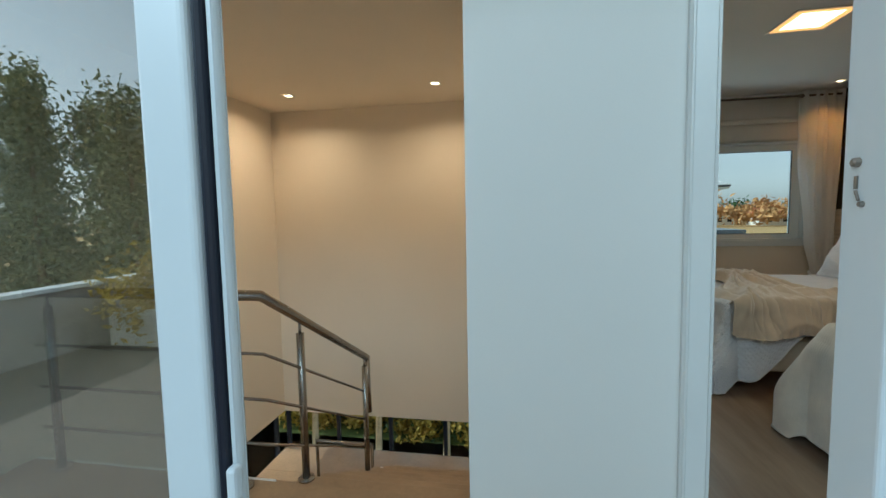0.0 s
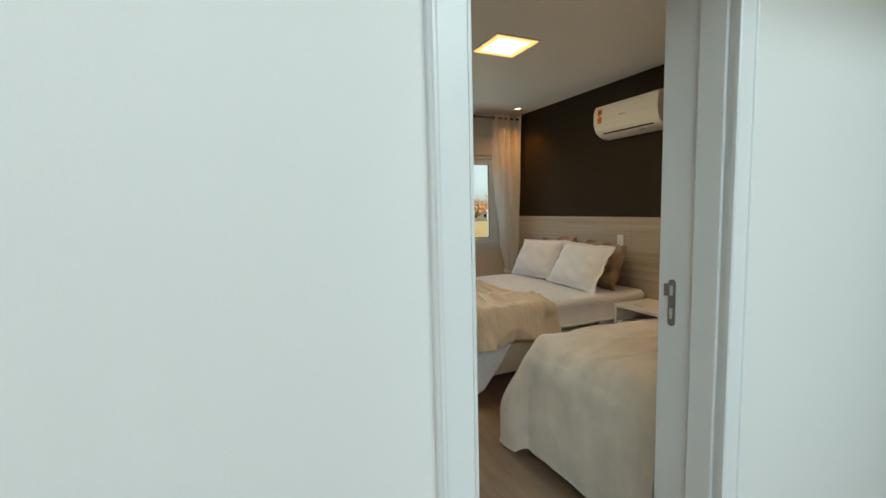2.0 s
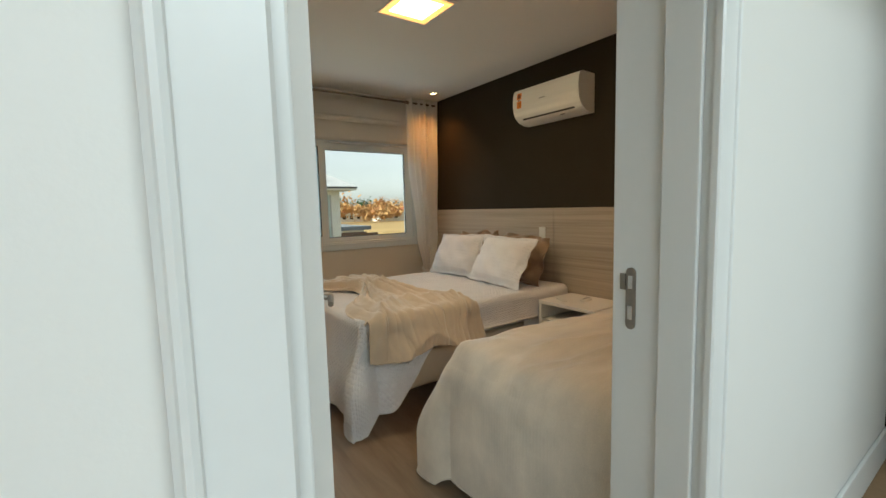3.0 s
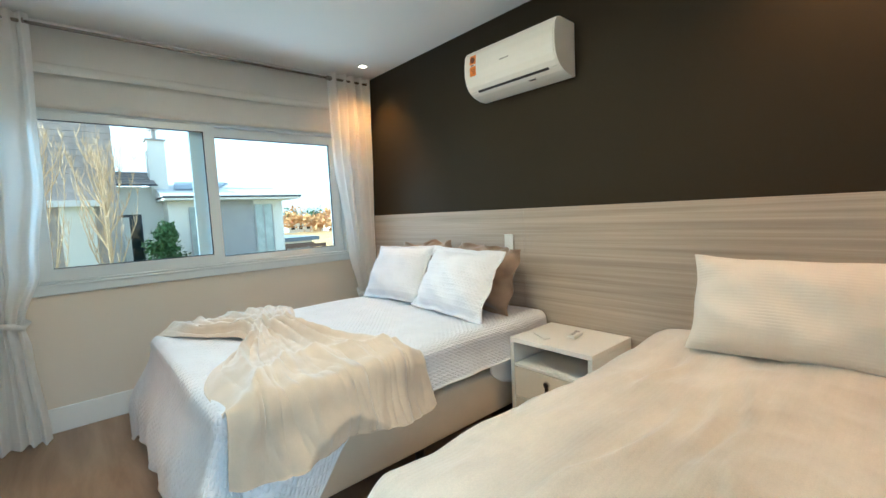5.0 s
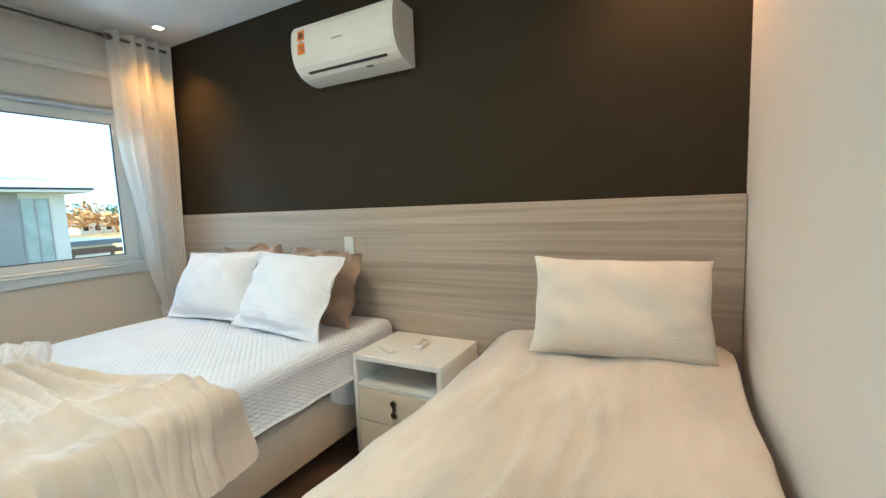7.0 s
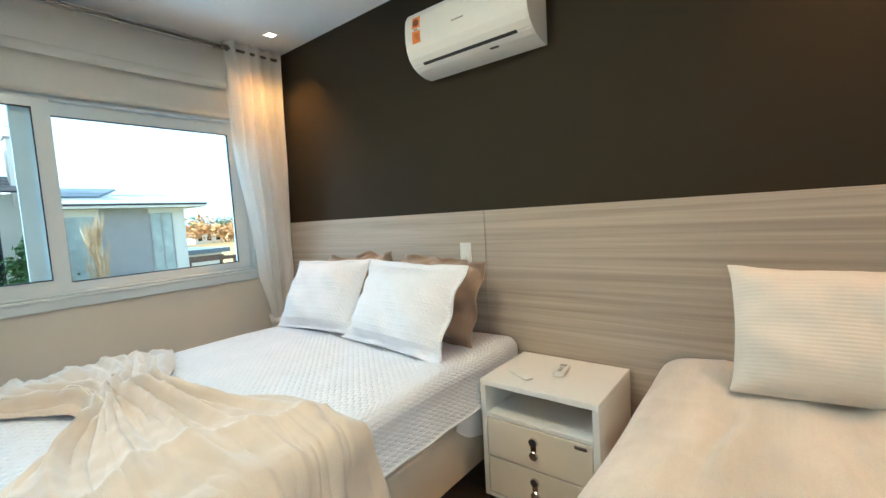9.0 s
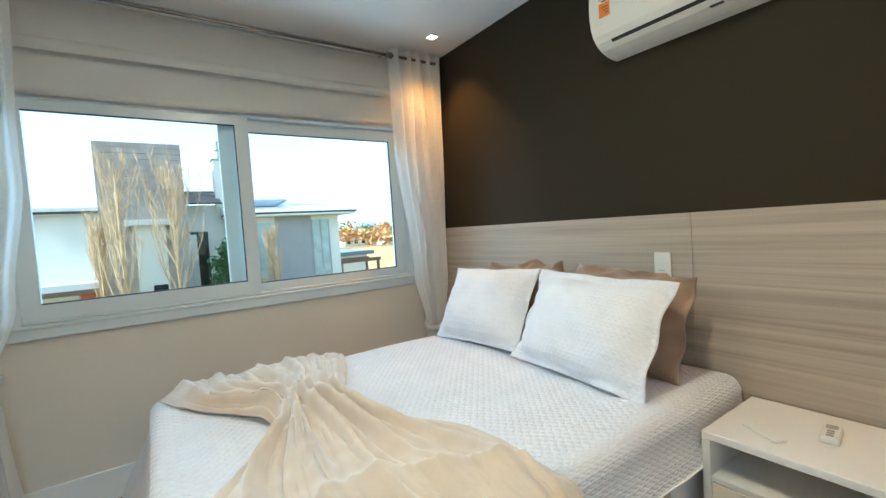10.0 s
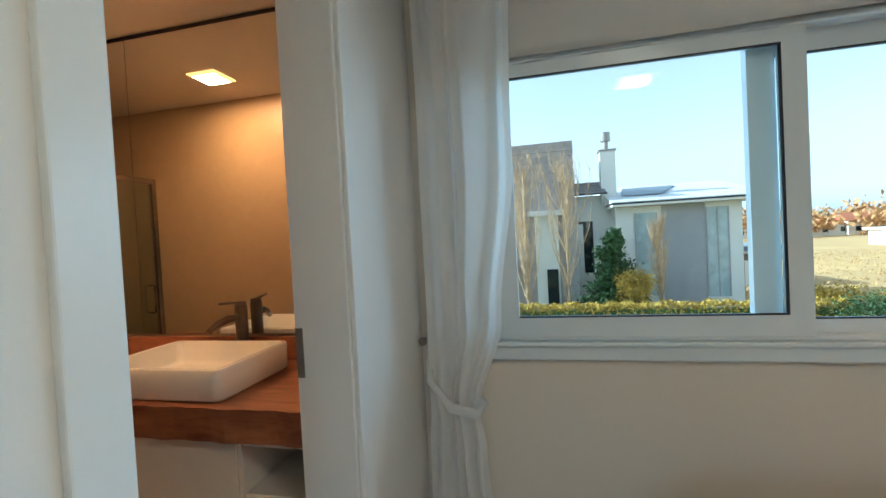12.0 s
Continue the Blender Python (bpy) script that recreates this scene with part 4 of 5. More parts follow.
tagged(part("under_sheet", grid(sheet_fn, 24, 8, 0.002), "sheet", smooth=True), "white under-sheet edge hanging below the bedspread", "sheet")


def throw_fn(u, v):
    # v runs from the north edge, through the knot, to the hanging south hem
    knot = 0.39
    run = v * (1.80 + 0.02 * math.sin(9 * u))
    d = (v - knot) / (0.20 if v < knot else 0.19)
    pinch = math.exp(-d * d)
    q = u - 0.5
    width = 0.85 * (1 - 0.68 * pinch)
    cx = 1.965 + 0.04 * pinch
    x = cx + q * width + 0.012 * math.sin(v * 17 + u * 9) * sm(0.0, 0.1, v)
    ridge = lambda c: 1 - abs(math.sin(3.1416 * c)) ** 0.7
    inner = sm(0.0, 0.10, min(u, 1 - u))
    fan = math.exp(-((v - knot) / 0.30) ** 2)
    f1 = ridge(6.0 * u + 0.20 * math.sin(v * 5 + 1) + 0.15 * math.sin(u * 9))
    f2 = ridge(13.0 * u + 0.5 * math.sin(v * 7) + 0.3)
    h = 0.008 + (0.012 + 0.050 * fan) * f1 * inner + (0.004 + 0.020 * fan) * f2 * inner
    # soft swags across the fan and the hanging part
    swag = ridge(4.2 * v - 3.0 * (q - 0.12) ** 2 + 0.2 * math.sin(6 * u))
    h += 0.045 * swag * sm(0.62, 0.80, v) * inner + 0.012 * ridge(v * 9 - 2 * u) * (1 - sm(0.05, 0.2, v)) * inner
    # small scrunched loops at both sides of the knot
    h += 0.030 * math.exp(-((v - knot + 0.05) / 0.05) ** 2) * (math.exp(-((u - 0.06) / 0.07) ** 2) + math.exp(-((u - 0.94) / 0.07) ** 2))
    h += pinch ** 3 * (0.030 * math.exp(-(q / 0.33) ** 2) + 0.008 * math.sin(v * 75 + u * 12))
    y = 4.845 - run
    edge = 3.30
    streak = math.sqrt(abs(noise.noise(Vector((u * 8, v * 2.4, 3.0)))))
    fine = math.sqrt(abs(noise.noise(Vector((u * 19, v * 5.0, 7.0)))))
    h += (0.024 * (1 - 0.6 * pinch) * streak + 0.014 * fine) * (0.25 + 0.75 * inner) * sm(0.0, 0.06, v)
    h += 0.006 * noise.noise(Vector((x * 14, y * 14, 3.0)))
    z = 0.648 + max(h * (0.45 + 0.55 * inner), 0.004) - 0.30 * max(0.0, 1.64 - x) - 0.35 * max(0.0, y - 4.78)
    over = edge - y
    if over > 0:
        r = 0.06
        a = min(over / r, math.pi / 2)
        hang = max(0.0, over - r * math.pi / 2)
        z = 0.648 - r * (1 - math.cos(a)) - hang + h * math.cos(a)
        y = edge - r * math.sin(a) * 0.5 - 0.022 - h * math.sin(a) - 0.14 * hang - 0.012 * sm(0, 0.2, hang) * (1 + math.sin(6.283 * 5.5 * u))
    return (x, y, z), (u * 1.2, v * 2.0)


ob = part("throw_blanket", grid(throw_fn, 150, 190, 0.007), "knit", smooth=True)
tagged(ob, "crumpled cream knitted throw gathered across the double bed", "blanket")


# single bed
sb = thing("single_bed", (2.5, 2.1, 0.0), "single bed with beige base under its cover", "bed")
bm = bmesh.new()
box(bm, 1.67, 3.42, 1.70, 2.53, 0.13, 0.38, 0.02, 3)
part("box_base", bm, "bedbase", sb)
bm = bmesh.new()
box(bm, 1.69, 3.42, 1.70, 2.51, 0.383, 0.59, 0.05, 4)
part("mattress", bm, "sheet", sb)
for x in (1.72, 3.30):
    for y in (1.78, 2.43):
        bm = bmesh.new()
        tube(bm, [(x, y, 0.0), (x, y, 0.13)], [0.022, 0.03], 12)
        part("leg", bm, "plastic", sb, smooth=True)
sc = drape(1.75, 3.415, 1.75, 2.515, 0.664, 0.15, 0.68, 0.10, 0.66, lambda x: 1.0, 0.004, 9, 0.006, 0.20, 0.08)


def creased(u, v):
    p, s = sc(u, v)
    p = Vector(p)
    if p.z > 0.6:
        p.z += 0.006 * math.sin(14 * p.y + 5 * math.sin(3 * p.x)) * math.sin(2.2 * p.x + 1) + 0.010 * math.exp(-((p.y - 2.12 - 0.12 * math.sin(1.8 * p.x)) / 0.03) ** 2)
        # long pressed creases and a rumple below the pillow
        for x0, x1, y0, slope, amp in ((2.1, 3.0, 2.02, 0.10, 0.016), (1.8, 2.7, 2.24, -0.06, 0.013), (2.5, 3.1, 2.34, 0.05, 0.018), (1.9, 2.4, 1.92, 0.16, 0.012), (2.2, 2.9, 2.13, 0.02, 0.011)):
            line = y0 + slope * (p.x - x0) + 0.025 * math.sin(7 * p.x + 9 * y0)
            fade = sm(x0, x0 + 0.25, p.x) * (1 - sm(x1 - 0.25, x1, p.x))
            e = (p.y - line) / 0.022
            p.z += amp * fade * (math.exp(-e * e) - 0.6 * math.exp(-(e - 1.6) ** 2))
        n1 = 1 - 2.2 * abs(noise.noise(Vector((p.x * 2.2, p.y * 4.5, 1.0))))
        n2 = 1 - 2.2 * abs(noise.noise(Vector((p.x * 6, p.y * 9, 5.0))))
        p.z += 0.012 * n1 + 0.004 * n2 + 0.026 * (1 - sm(1.75, 2.5, p.x)) * sm(0.6, 0.65, p.z)
        p.z += 0.012 * math.exp(-((p.x - 3.02) ** 2 + (p.y - 2.36) ** 2) / 0.012) + 0.008 * math.exp(-((p.x - 2.2) / 0.05) ** 2 - ((p.y - 1.95) / 0.2) ** 2)
    return p, s


ob = part("bed_cover", grid(creased, 220, 190, 0.006), "cover", smooth=True)
tagged(ob, "beige brushed coverlet hanging over the single bed", "bed cover")
bm = bmesh.new()
tube(bm, [creased(0, i / 190)[0] for i in range(191)], 0.0045, 6)
part("hem", bm, "cover", ob, smooth=True)
bm = bmesh.new()
tube(bm, [creased(i / 220, 1)[0] for i in range(221)], 0.0045, 6)
part("hem", bm, "cover", ob, smooth=True)


def pillow(name, label, mat, w, h, t, flange, m, group, seed, crumple=1.0):
    rnd = random.Random(seed)
    ph = [rnd.uniform(0, 6.3) for _ in range(6)]
    bm = bmesh.new()
    uvl = bm.loops.layers.uv.new("sheet")
    n = 40
    sides = []
    for sgn in (1, -1):
        rows = []
        for j in range(n + 1):
            row = []
            for i in range(n + 1):
                a, b = 2 * i / n - 1, 2 * j / n - 1
                fx, fy = 1 - 2 * flange / w, 1 - 2 * flange / h
                ia, ib = min(1, abs(a) / fx), min(1, abs(b) / fy)
                puff = max(0.0, (1 - ia ** 2.6)) ** 0.55 * max(0.0, (1 - ib ** 2.6)) ** 0.55
                px = a * w / 2 * (1 - 0.055 * (1 - abs(b) ** 3) * abs(a) ** 4)
                py = b * h / 2 * (1 - 0.04 * (1 - abs(a) ** 2) * abs(b) ** 4)
                wr = 0.005 * math.sin(9 * a + 7 * b + ph[0]) + 0.004 * math.sin(17 * a * b + ph[1]) + 0.006 * math.sin(5 * b + 3 * a + ph[2])
                edge = max(abs(a), abs(b))
                fl = 0.010 * math.sin(8 * a + ph[3]) * math.sin(7 * b + ph[4]) * sm(0.75, 1, edge)
                pz = sgn * (t / 2 * puff + 0.003) + wr * puff * crumple + fl * crumple
                py += 0.022 * (crumple - 1) * (noise.noise(Vector((a * 1.9, seed, 0))) + 0.5 * noise.noise(Vector((a * 4.5, seed, 3)))) * sm(0.3, 1, b)
                wr += 0.008 * (crumple - 1) * (1 - 2.2 * abs(noise.noise(Vector((a * 2.5, b * 2.5, seed)))))
                row.append(bm.verts.new((px, py, pz)))
            rows.append(row)
        for j in range(n):
            for i in range(n):
                q = (rows[j][i], rows[j][i + 1], rows[j + 1][i + 1], rows[j + 1][i])
                f = bm.faces.new(q if sgn > 0 else q[::-1])
                for lp in f.loops:
                    lp[uvl].uv = (lp.vert.co.x, lp.vert.co.y)
        sides.append(rows)
    rim = lambda r: [r[0][i] for i in range(n)] + [r[j][n] for j in range(n)] + [r[n][n - i] for i in range(n)] + [r[n - j][0] for j in range(n)]
    ra, rb = rim(sides[0]), rim(sides[1])
    for k in range(len(ra)):
        bm.faces.new((ra[k], rb[k], rb[(k + 1) % len(ra)], ra[(k + 1) % len(ra)]))
    ob = part(name, bm, mat, smooth=True)
    ob.matrix_basis = m
    return tagged(ob, label, "pillow", group)


def leaning(x, y, zc, tilt, turn=0, roll=0):
    """Upright pillow facing the foot of the bed, leaning back by tilt degrees."""
    return Matrix.Translation((x, y, zc)) @ pose(0, 0, 0, 0, 0, turn) @ pose(0, 0, 0, 0, tilt, 0) @ pose(0, 0, 0, 90, 0, -90) @ pose(0, 0, 0, 0, 0, roll)


PIL = "pillows on the double bed"
pillow("pillow", "white quilted pillow with a flat border, propped up", "white_pillow", 0.66, 0.45, 0.20, 0.030, leaning(3.10, 4.44, 0.845, 29, 3, 2), PIL, 1)
pillow("pillow", "white quilted pillow with a flat border, propped up", "white_pillow", 0.70, 0.46, 0.21, 0.035, leaning(3.06, 3.745, 0.845, 29, -4, -1), PIL, 2, 1.5)
pillow("brown_pillow", "dark brown satin pillow against the headboard", "satin", 0.64, 0.45, 0.13, 0.03, leaning(3.28, 4.36, 0.845, 17, 0, 5), PIL, 3, 3.4)
pillow("brown_pillow", "dark brown satin pillow against the headboard", "satin", 0.62, 0.44, 0.15, 0.03, leaning(3.275, 3.71, 0.846, 17, -5, -2), PIL, 4, 3.4)
pillow("pillow", "ivory ribbed pillow propped on the single bed", "rib_pillow", 0.68, 0.405, 0.20, 0.010, leaning(3.225, 2.062, 0.858, 24, 8, -1), "pillow on the single bed", 5, 1.3)

# ---- nightstand ----
ns = thing("nightstand", (3.22, 3.02, 0.0), "white lacquered nightstand with an open shelf and two drawers", "nightstand")
NX0, NX1, NY0, NY1, NT = 3.02, 3.425, 2.768, 3.27, 0.575


def nb(name, r, mat="mdf", parent=None, bev=0.002, label=""):
    bm = bmesh.new()
    box(bm, *r, bev, 1)
    return part(name, bm, mat, parent or ns, label)


nb("top", (NX0, NX1, NY0, NY1, NT - 0.025, NT))
nb("side_panel", (NX0, NX1, NY0, NY0 + 0.025, 0.06, NT - 0.0255))
nb("side_panel", (NX0, NX1, NY1 - 0.025, NY1, 0.06, NT - 0.0255))
nb("bottom_panel", (NX0 + 0.002, NX1, NY0 + 0.0255, NY1 - 0.0255, 0.06, 0.08))
nb("back_panel", (NX1 - 0.012, NX1, NY0 + 0.0255, NY1 - 0.0255, 0.081, NT - 0.0255))
nb("shelf", (NX0 + 0.002, NX1 - 0.0125, NY0 + 0.0255, NY1 - 0.0255, 0.415, 0.432))
for z0, z1 in ((0.084, 0.242), (0.248, 0.412)):
    d = nb("drawer", (NX0 - 0.001, NX0 + 0.018, NY0 + 0.028, NY1 - 0.028, z0, z1), "mdf_cream", None, 0.002, "cream drawer front")
    for k, dz in enumerate((0.032, -0.024)):
        bm = bmesh.new()
        zc = (z0 + z1) / 2 + dz
        tube(bm, [(NX0 - 0.0015, 3.03, zc), (NX0 - 0.010, 3.03, zc)], [0.019, 0.017], 20)
        h = part("pull", bm, "chrome", d, "round recessed chrome pull")
        bm = bmesh.new()
        tube(bm, [(NX0 - 0.0102, 3.03, zc), (NX0 - 0.0112, 3.03, zc)], 0.0125, 16)
        bb2 = part("pull_recess", bm, "black" if k == 0 else "chrome", d)
    part("pull_plate", boxes((NX0 - 0.0045, NX0 - 0.0015, 3.018, 3.042, (z0 + z1) / 2 - 0.012, (z0 + z1) / 2 + 0.018), bev=0.0008), "chrome", d)
nb("maker_tag", (NX0 - 0.004, NX0 - 0.0015, 2.815, 2.862, 0.388, 0.401), "nickel", None, 0.0005, "tiny dark metal tag")
for x in (NX0 + 0.05, NX1 - 0.05):
    for y in (NY0 + 0.06, NY1 - 0.06):
        bm = bmesh.new()
        tube(bm, [(x, y - 0.012, 0.024), (x, y + 0.012, 0.024)], 0.024, 14)
        box(bm, x - 0.014, x + 0.014, y - 0.016, y + 0.016, 0.048, 0.0595, 0.002)
        part("caster", bm, "black", ns, "small dark caster")
rc = thing("remote_control", (3.25, 3.0, NT), "small white remote control lying on the nightstand", "remote control", "remotes")
bm = bmesh.new()
box(bm, 3.19, 3.30, 2.975, 3.022, NT + 0.001, NT + 0.021, 0.006, 3)
rb = part("body", bm, "plastic", rc)
part("screen", boxes((3.265, 3.292, 2.984, 3.013, NT + 0.0212, NT + 0.0222)), "label_grey", rc)
for k in range(3):
    part("button", boxes((3.205 + 0.018 * k, 3.215 + 0.018 * k, 2.99, 3.007, NT + 0.0212, NT + 0.0228)), "label_grey", rc)
rc.matrix_basis = pose(3.25, 3.0, NT, 0, 0, 8)
r2 = thing("flat_remote", (3.12, 3.12, NT), "slim white remote lying on the nightstand", "remote control", "remotes")
bm = bmesh.new()
box(bm, 3.06, 3.19, 3.10, 3.14, NT + 0.001, NT + 0.011, 0.004, 3)
part("body", bm, "plastic", r2)
r2.matrix_basis = pose(3.13, 3.13, NT, 0, 0, 62)

# ---- bathroom ----
bd = new("door_frame_2")
bd.location = (WX, 4.42, 0)
tagged(bd, "white lacquered bathroom door frame", "door frame", kind="structure")


def bb(name, r, mat="trim", bev=0.003, label="", parent=None):
    bm = bmesh.new()
    box(bm, *r, bev, 2)
    return part(name, bm, mat, parent or bd, label)


bb("jamb", (WX - 0.16, WX, 4.082, 4.118, 0.0, 2.13))
bb("jamb", (WX - 0.16, WX, 4.725, 4.758, 0.0, 2.13))
bb("head_jamb", (WX - 0.16, WX, 4.119, 4.724, 2.10, 2.13))
bb("casing", (WX + 0.0005, WX + 0.014, 4.035, 4.108, 0.0, 2.19))
bb("casing", (WX + 0.0005, WX + 0.014, 4.736, 4.80, 0.0, 2.19))
bb("head_casing", (WX + 0.0005, WX + 0.014, 4.109, 4.735, 2.12, 2.19))
bb("strike_plate", (WX - 0.158, WX - 0.136, 4.7225, 4.7249, 1.02, 1.155), "nickel", 0.001, "dull nickel strike plate")
structure("floor_bath", boxes((-2.2, -0.112, 4.46, 5.55, -0.16, 0.0), (0.0, WX - 0.161, 3.4, 4.46, -0.16, 0.0), (-0.112, WX - 0.161, 4.46, 5.55, -0.16, 0.0)), "tile", "beige bathroom floor")
structure("ceiling_bath", boxes((-2.2, -0.112, 4.46, 5.55, 2.45, 2.55), (0.0, WX - 0.161, 3.4, 4.46, 2.45, 2.55), (-0.112, WX - 0.161, 4.46, 5.55, 2.45, 2.55)), "paint_warm", "cream bathroom ceiling")
structure("wall_bath_north", boxes((-2.2, WX - 0.161, 5.43, 5.55, 0.0, 2.45)), "tile", "beige tiled bathroom wall behind the mirror")
structure("wall_bath_south", boxes((-2.2, -0.112, 4.458, 4.47, 0.0, 2.45), (0.0, WX - 0.161, 3.4, 3.5, 0.0, 2.45)), "tile", "beige satin tiled bathroom wall")
structure("wall_bath_west", boxes((-2.3, -2.2, 4.46, 5.55, 0.0, 2.45)), "tile", "beige tiled shower wall")
mi = thing("bathroom_mirror", (-0.4, 5.42, 0.98), "large frameless mirror above the washbasin", "mirror")
part("mirror_glass", boxes((-0.7195, WX - 0.17, 5.418, 5.426, 0.985, 2.43)), "mirror", mi)
part("mirror_glass", boxes((-1.5, -0.7225, 5.418, 5.426, 0.985, 2.43)), "mirror", mi)
part("edge_strip", boxes((-1.5, WX - 0.17, 5.414, 5.427, 2.4305, 2.446)), "gasket", mi)
vt = thing("vanity_counter", (-0.3, 5.15, 0.82), "thick rustic reddish wooden vanity slab", "countertop")
bm = bmesh.new()
nsl = 60
for side in (0, 1):
    for j in range(nsl + 1):
        xx = -1.1 + (WX - 0.165 + 1.1) * j / nsl
        wob = 0.003 * math.sin(xx * 23) + 0.003 * math.sin(xx * 51 + 1)
        bm.verts.new((xx, 4.855 + wob + (0.012 if side else 0), 0.752 if side else 0.868))
bm.verts.ensure_lookup_table()
k = nsl + 1
for j in range(nsl):
    bm.faces.new((bm.verts[k + j], bm.verts[k + j + 1], bm.verts[j + 1], bm.verts[j]))
back = [bm.verts.new((-1.1 + (WX - 0.165 + 1.1) * j / nsl, 5.429, 0.868)) for j in range(nsl + 1)]
bk2 = [bm.verts.new((v.co.x, 5.429, 0.752)) for v in back]
bm.verts.ensure_lookup_table()
for j in range(nsl):
    bm.faces.new((bm.verts[j], bm.verts[j + 1], back[j + 1], back[j]))
    bm.faces.new((bm.verts[k + j + 1], bm.verts[k + j], bk2[j], bk2[j + 1]))
part("slab", bm, "slab", vt)
part("backsplash", boxes((-1.1, WX - 0.166, 5.395, 5.4155, 0.869, 0.975), bev=0.003), "slab", vt)
vc = thing("vanity_cabinet", (-0.3, 5.15, 0.3), "cream vanity cabinet with an open side niche", "cabinet")
bb("cabinet_door", (-0.42, 0.200, 4.905, 4.925, 0.30, 0.750), "mdf", 0.002, "", vc)
bb("cabinet_door", (-1.05, -0.425, 4.905, 4.925, 0.30, 0.750), "mdf", 0.002, "", vc)
bb("carcass", (-1.05, 0.200, 4.927, 5.42, 0.30, 0.750), "mdf", 0.002, "", vc)
bb("side_panel", (0.203, 0.221, 4.905, 5.42, 0.30, 0.750), "mdf", 0.002, "", vc)
bb("side_panel", (0.535, 0.553, 4.905, 5.42, 0.30, 0.750), "mdf", 0.002, "", vc)
bb("niche_top", (0.222, 0.534, 4.91, 5.42, 0.722, 0.750), "mdf", 0.002, "", vc)
bb("niche_shelf", (0.222, 0.534, 4.91, 5.42, 0.545, 0.563), "mdf", 0.002, "", vc)
bb("niche_shelf", (0.222, 0.534, 4.91, 5.42, 0.30, 0.318), "mdf", 0.002, "", vc)
bb("niche_back", (0.222, 0.534, 5.405, 5.42, 0.32, 0.720), "mdf", 0.001, "", vc)
ba = thing("vessel_basin", (0.0, 5.15, 0.87), "rectangular white ceramic vessel basin on the wooden slab", "basin")
bm = bmesh.new()
bx0, bx1, by0, by1, bz0, bz1 = -0.40, 0.165, 4.885, 5.30, 0.869, 0.982
rings = []


def ring(x0, x1, y0, y1, z, r, n=6):
    pts = []
    for cx, cy, a0 in ((x1 - r, y1 - r, 0), (x0 + r, y1 - r, 90), (x0 + r, y0 + r, 180), (x1 - r, y0 + r, 270)):
        for i in range(n + 1):
            a = radians(a0 + 90 * i / n)
            pts.append(bm.verts.new((cx + r * math.cos(a), cy + r * math.sin(a), z)))
    return pts


for ins, z, r in ((0.012, bz0, 0.03), (0.0, bz0 + 0.012, 0.035), (0.0, bz1 - 0.006, 0.03), (0.004, bz1, 0.028), (0.014, bz1, 0.024), (0.018, bz1 - 0.006, 0.022), (0.03, bz0 + 0.035, 0.03), (0.07, bz0 + 0.022, 0.04)):
    rings.append(ring(bx0 + ins, bx1 - ins, by0 + ins, by1 - ins, z, r))
for a, b in zip(rings, rings[1:]):
    for i in range(len(a)):
        bm.faces.new((a[i], a[(i + 1) % len(a)], b[(i + 1) % len(a)], b[i]))
bm.faces.new(rings[0][::-1])
bm.faces.new(rings[-1])
part("bowl", bm, "ceramic", ba, smooth=True)
bm = bmesh.new()
tube(bm, [(-0.12, 5.09, 0.892), (-0.12, 5.09, 0.896)], [0.026, 0.024], 18)
part("drain", bm, "chrome", ba, "round chrome drain")
fa = thing("basin_faucet", (-0.115, 5.36, 0.87), "tall dark bronze single-lever basin faucet", "faucet")
fx, fy = -0.115, 5.365
bm = bmesh.new()
tube(bm, [(fx, fy, 0.869), (fx, fy, 1.125)], 0.027, 18)
part("column", bm, "bronze", fa, smooth=True)
bm = bmesh.new()
tube(bm, [(fx, fy - 0.015, 1.075), (fx - 0.015, fy - 0.07, 1.075), (fx - 0.03, fy - 0.12, 1.060), (fx - 0.04, fy - 0.155, 1.035)], [0.017, 0.017, 0.015, 0.013], 12)
part("spout", bm, "bronze", fa, smooth=True)
bm = bmesh.new()
tube(bm, [(fx, fy, 1.126), (fx, fy, 1.142)], 0.025, 16)
tube(bm, [(fx, fy, 1.138), (fx - 0.02, fy - 0.11, 1.148)], [0.007, 0.005], 8)
part("lever", bm, "bronze", fa, smooth=True)
bl2 = thing("bath_ceiling_light", (-0.705, 4.86, 2.45), "square ceiling light glowing in the bathroom", "ceiling light")
part("diffuser", boxes((-0.80, -0.61, 4.765, 4.955, 2.442, 2.4495)), "panel_glow", bl2)
sh = thing("shower_screen", (-1.35, 5.0, 0), "framed shower screen with greenish glass", "shower screen")
part("pane", boxes((-1.604, -1.596, 4.51, 5.40, 0.02, 1.90)), "shower", sh)
bm = bmesh.new()
box(bm, -1.62, -1.58, 4.472, 5.415, 1.902, 1.94, 0.004)
part("top_bar", bm, "steel", sh)
bm = bmesh.new()
box(bm, -1.618, -1.582, 4.472, 4.505, 0.0, 1.9015, 0.004)
part("post", bm, "steel", sh)
bm = bmesh.new()
tube(bm, [(-1.594, 4.57, 0.95), (-1.555, 4.57, 0.95), (-1.555, 4.57, 1.15), (-1.594, 4.57, 1.15)], 0.008, 8)
part("handle", bm, "steel", sh, smooth=True)


